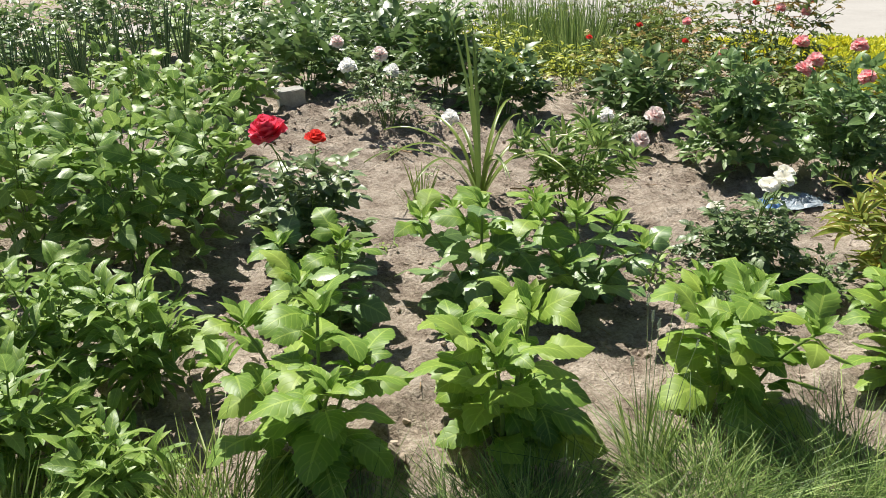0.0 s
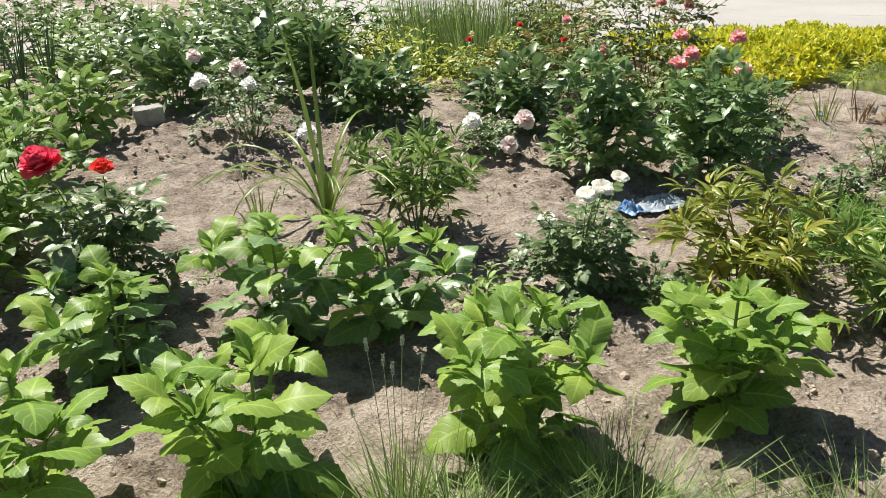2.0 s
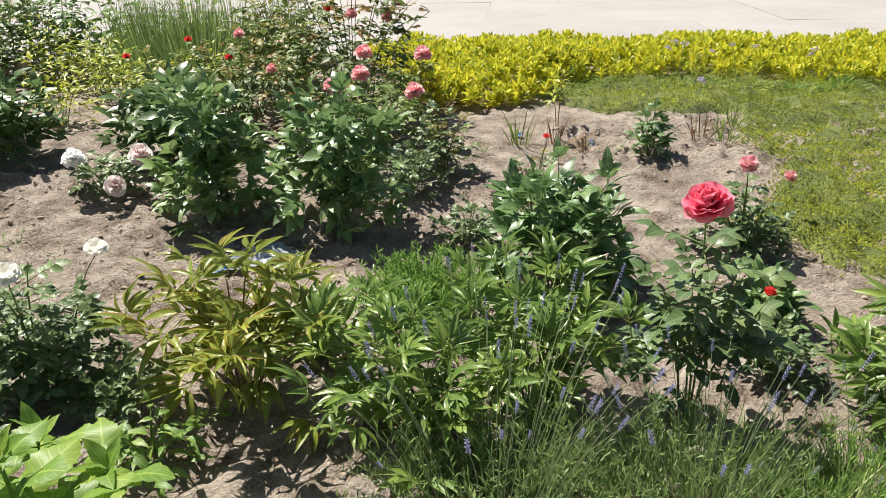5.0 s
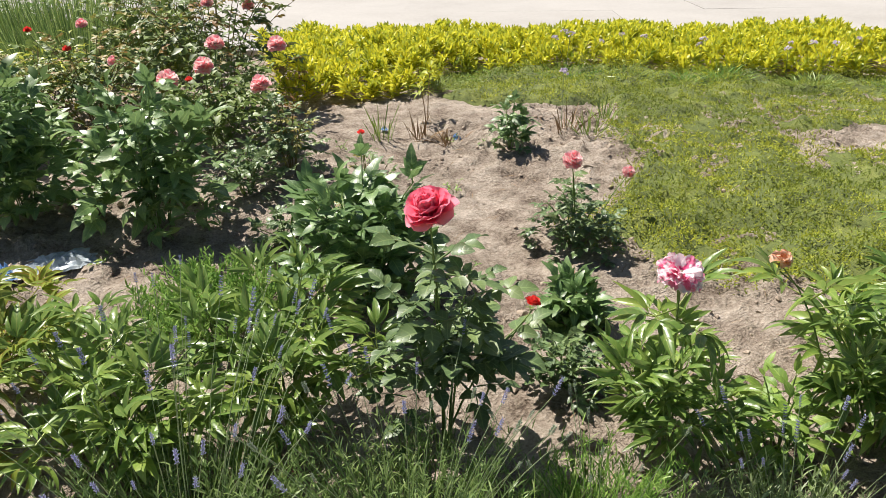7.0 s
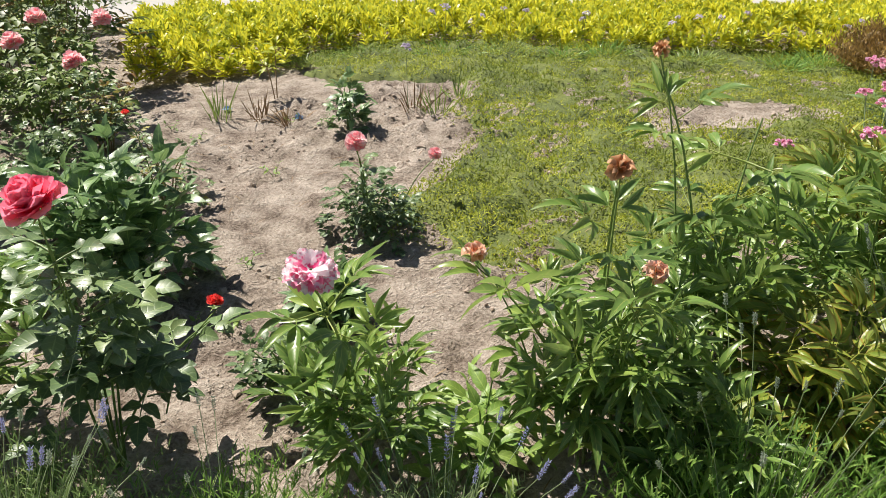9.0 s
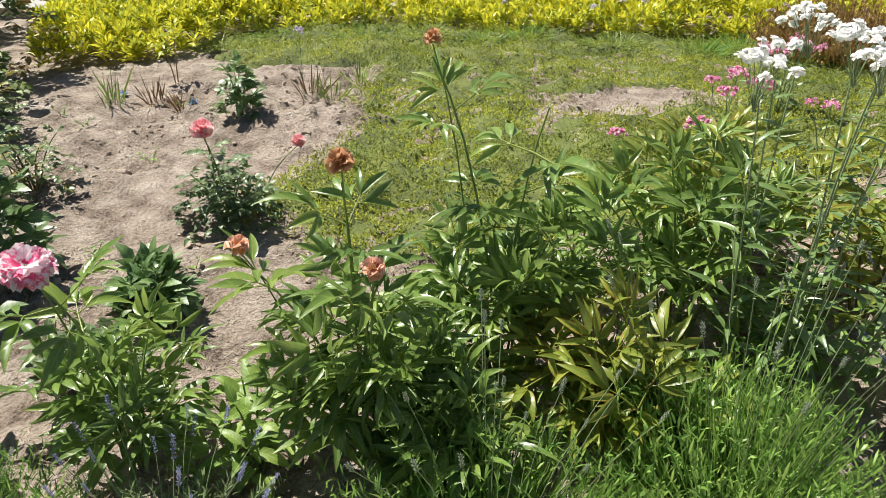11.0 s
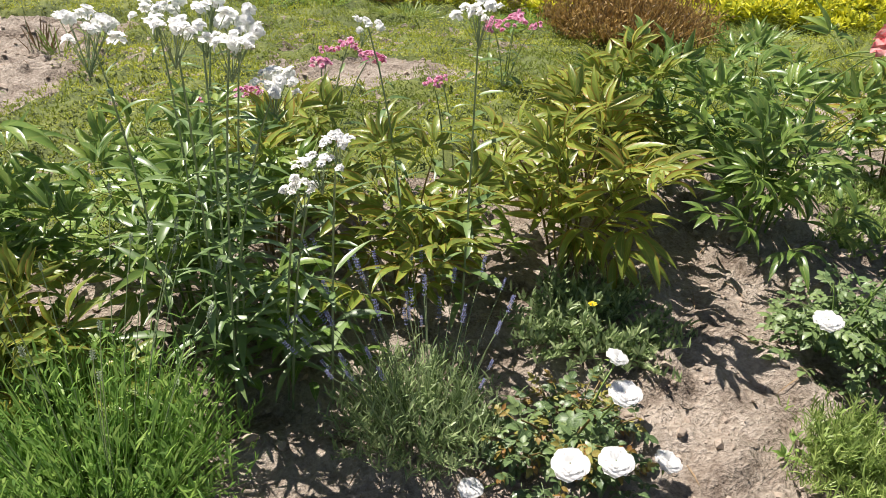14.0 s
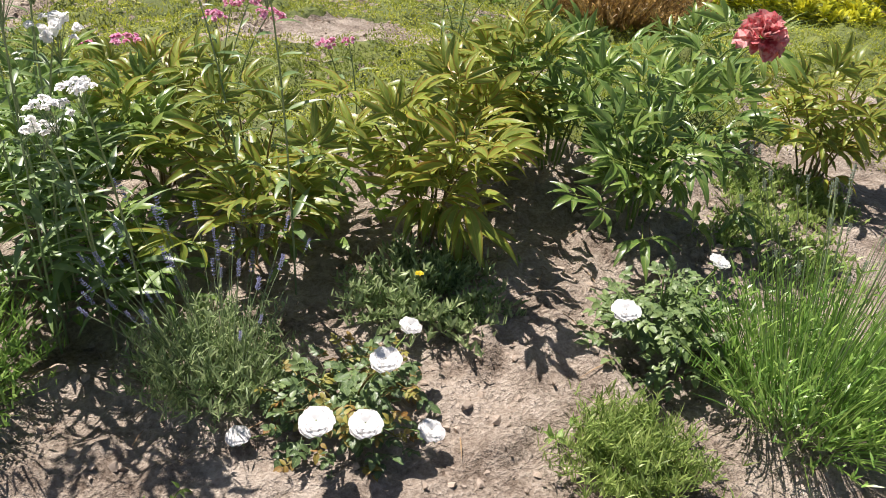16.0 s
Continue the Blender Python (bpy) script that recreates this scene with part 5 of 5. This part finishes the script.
def crumpled(name, x, y, w, d, material, label, seed, h=0.0):
    rs = np.random.RandomState(seed)
    n = 22
    u, v = np.meshgrid(np.linspace(-1, 1, n), np.linspace(-1, 1, n))
    rim = 1 + 0.25 * vnoise(u * 2, v * 2, 0.6, seed)
    h = h or 0.28 * w
    z = h * (0.3 + np.abs(vnoise(u, v, 0.28, seed)) + 0.5 * np.abs(vnoise(u, v, 0.13, seed + 1))) * np.clip(1.25 - u * u - v * v, 0.1, 1)
    I = np.arange(n * n).reshape(n, n)
    F = np.stack([I[:-1, :-1], I[:-1, 1:], I[1:, 1:], I[1:, :-1]], -1).reshape(-1, 4)
    ob = new(name, mesh_of(name, np.stack([u * w / 2 * rim, v * d / 2 * rim, z], -1).reshape(-1, 3), F, material, None, False))
    ob.matrix_basis = pose(x, y, float(lie(x, y)) + 0.012, 0, 0, seed * 40)
    return tagged(ob, label, "litter")


crumpled("plastic_bag", 1.86, 3.72, 0.14, 0.1, PLASTIC_BLUE, "crumpled blue plastic bag on the soil", 3)
crumpled("plastic_sheet", 2.06, 3.8, 0.3, 0.2, PLASTIC_CLEAR, "crumpled clear pale plastic sheet on the soil", 5, 0.03)
crumpled("plastic_scrap", 4.1, 4.9, 0.07, 0.05, PLASTIC_BLUE, "scrap of blue plastic on the soil", 7)
crumpled("plastic_scrap", 3.72, 5.2, 0.05, 0.04, PLASTIC_BLUE, "scrap of blue plastic on the soil", 8)

rs = np.random.RandomState(9)
n = 27000
cx, cy = rs.uniform(-1.0, 7.6, n), rs.uniform(1.0, 5.6, n)
keep = 0.9 * vnoise(cx, cy, 0.6, 11) + 0.5 * vnoise(cx, cy, 0.12, 32) + 0.6 * rs.rand(n) > 0.25
cx, cy = cx[keep], cy[keep]
n = len(cx)
size = 0.0025 + 0.013 * rs.rand(n) ** 6 + np.where(rs.rand(n) < 0.025, rs.uniform(0.005, 0.014, n), 0.0)
g = (1 + 5 ** 0.5) / 2
unit = np.array([(-1, g, 0), (1, g, 0), (-1, -g, 0), (1, -g, 0), (0, -1, g), (0, 1, g), (0, -1, -g), (0, 1, -g), (g, 0, -1), (g, 0, 1), (-g, 0, -1), (-g, 0, 1)]) / 1.9
spin = rs.rand(n) * 6.283
turned = np.stack([unit[None, :, 0] * np.cos(spin)[:, None] - unit[None, :, 1] * np.sin(spin)[:, None], unit[None, :, 0] * np.sin(spin)[:, None] + unit[None, :, 1] * np.cos(spin)[:, None], np.repeat(unit[None, :, 2], n, 0) * rs.uniform(0.5, 0.85, (n, 1))], -1)
V = np.stack([cx, cy, soil_height(cx, cy) + size * 0.12], 1)[:, None, :] + turned * size[:, None, None] * (0.5 + 0.9 * rs.rand(n, 12, 1))
shell = np.array([(0, 11, 5), (0, 5, 1), (0, 1, 7), (0, 7, 10), (0, 10, 11), (1, 5, 9), (5, 11, 4), (11, 10, 2), (10, 7, 6), (7, 1, 8), (3, 9, 4), (3, 4, 2), (3, 2, 6), (3, 6, 8), (3, 8, 9), (4, 9, 5), (2, 4, 11), (6, 2, 10), (8, 6, 7), (9, 8, 1)])
tagged(new("soil_clods", mesh_of("soil_clods", V.reshape(-1, 3), (np.arange(n)[:, None, None] * 12 + shell[None]).reshape(-1, 3), CLOD, None, False)), "loose clods and small stones scattered over the soil", "clods", kind="stuff")

# ---- sparse growth on the bare soil ----
def weed(x, y, H, n, kind, size, label, seed):
    return grow("weed", x, y, H, 0.1, n, 5, kind, label, "weed", "weeds on the soil", size, seed, 0.2, None, 0.002, 0.4, fill=0, lump=True)


SEEDLING = "small green seedling on bare soil"
for i, (x, y) in enumerate(((3.55, 4.75), (4.22, 4.75), (3.7, 3.35), (4.05, 3.1), (0.05, 3.55), (0.1, 4.0), (1.15, 3.2), (6.6, 1.12), (5.75, 1.12), (1.9, 2.2), (1.0, 4.1), (3.62, 2.9))):
    weed(x, y, 0.07, 2, "lance", 0.4, SEEDLING, 300 + i)
for i, (x, y, H, mat) in enumerate(((3.68, 5.05, 0.26, L_LILY), (3.9, 5.0, 0.22, DEAD), (4.75, 4.75, 0.22, DEAD), (4.85, 4.65, 0.2, L_LILY), (4.05, 4.85, 0.14, DEAD), (5.05, 4.85, 0.2, L_GRASS), (0.03, 3.6, 0.26, L_LILY))):
    tuft("grass_tuft", x, y, H, 0.13, 26, mat, "sparse half-dry tuft of narrow leaves on bare soil", "grass", 60 + i, 0.008)
for i in range(13):
    r = random.Random(i + 640)
    x = 4.45 + 0.42 * i + r.uniform(-0.15, 0.15)
    y = float(edge_front(np.array(x))) - r.uniform(0.05, 0.4)
    tuft("grass_tuft", x, y, r.uniform(0.1, 0.2), r.uniform(0.2, 0.36), 260, L_LAVG if i % 3 else L_GRASS, "low dark green grassy clump before the golden edging", "grass", 640 + i, 0.006, messy=0.08)
poppy = thing("poppy", 4.7, 4.72, "single pale mauve flower on a thin stalk", "flower")
v, f, uv = stalk(bent(Vector((0, 0, 0)), Vector((0, 0, 0.39)), 0.6), 0.002, 0.0015, 4)
part("stem", mesh_of("stem", v, f, STEM_PALE, uv), poppy)
part("flower_head", HEADS["lilac"][1], poppy, Matrix.Translation((0, 0, 0.39)) @ rot(0.6, 0, 0))
for i in range(18):
    r = random.Random(i + 660)
    weed(r.uniform(-0.2, 4.4), r.uniform(2.6, 5.2), r.uniform(0.04, 0.1), 2, "lance", r.uniform(0.3, 0.5), SEEDLING, 340 + i)
for i in range(9):
    r = random.Random(i + 70)
    x = 5.2 + 3.4 * i / 8 + r.uniform(-0.2, 0.2)
    y = float(pave_edge(x)) - 1.45 + r.uniform(-0.25, 0.25)
    root = thing("pale_flower", x, y, "pale lilac flower heads standing in the golden edging", "flower", "lilac flowers by the edging")
    for k in range(2):
        p1 = Vector((r.uniform(-0.12, 0.12), r.uniform(-0.12, 0.12), r.uniform(0.24, 0.34)))
        v, f, uv = stalk(bent(Vector((0, 0, 0)), p1, 0.6), 0.003, 0.002, 4)
        part("stem", mesh_of("stem", v, f, STEM_PALE, uv), root)
        part("flower_head", HEADS["lilac"][k], root, Matrix.Translation(p1) @ rot(0.5, 0, i))
lily2 = thing("yellow_lily", 6.36, 0.7, "bright yellow flower with broad petals at the bed's edge", "flower")
foot = lily2.matrix_basis.translation
top = Vector((0.0, 0.0, 0.19)) - Vector((0, 0, foot.z))
v, f, uv = stalk(bent(Vector((0, 0, 0)), top, 0.6), 0.004, 0.003, 5)
part("stem", mesh_of("stem", v, f, STEM, uv), lily2)
for i, a in enumerate((-1.45, 1.3, 2.6, -2.6, 0.1)):
    part("petal", joined([(None, petal(0.026, 0.075, 0.4, 0.2, 0.05, random.Random(i), 5))], "petal", P_YELLOW), lily2, Matrix.Translation(top) @ Matrix.Rotation(a + 3.14159, 4, "Z") @ Matrix.Rotation(-0.95 if i < 2 else -1.4, 4, "X"))
tuft("low_herb", 7.55, 1.8, 0.06, 0.26, 420, L_GRASS, "low cushion of yellow-green creeping foliage", "herb", 91, 0.005, needles=2600)
tuft("low_herb", 7.85, 2.15, 0.06, 0.28, 420, L_GRASS, "low cushion of yellow-green creeping foliage", "herb", 92, 0.005, needles=2600)
tuft("low_herb", 2.69, 3.17, 0.27, 0.3, 700, L_LAVG, "dense low mound of fine yellow-green foliage", "herb", 90, 0.004, needles=6500)

# ---- dry straw and twigs on the soil ----
n = 700
sx, sy = rs.uniform(-0.8, 7.4, n), rs.uniform(1.1, 5.0, n)
sa, sl = rs.rand(n) * 6.283, rs.uniform(0.02, 0.09, n)
sb = np.stack([sx, sy, soil_height(sx, sy) + 0.008], 1)
st = np.stack([sx + np.cos(sa) * sl, sy + np.sin(sa) * sl, soil_height(sx + np.cos(sa) * sl, sy + np.sin(sa) * sl) + 0.008], 1)
tagged(new("straw", blades_mesh("straw", DEAD, sb, st, 0.0035, 0.004, 2, 77)), "bits of dry straw and twigs scattered on the soil", "straw", kind="stuff")
for i, (x, y, a) in enumerate(((0.62, 3.85, 20), (0.95, 3.5, 75), (-0.1, 4.3, 140), (3.9, 2.95, 60))):
    r = random.Random(i + 800)
    path = [Vector((-0.12 + 0.06 * k, r.uniform(-0.012, 0.012), 0.014 + r.uniform(0, 0.012))) for k in range(5)]
    v, f, uv = stalk(path, 0.005, 0.002, 5)
    tw = new("twig", mesh_of("twig", v, f, DEAD, uv))
    tw.matrix_basis = pose(x, y, float(soil_height(x, y)), 0, 0, a)
    tagged(tw, "dry brown twig lying on the soil", "twig")
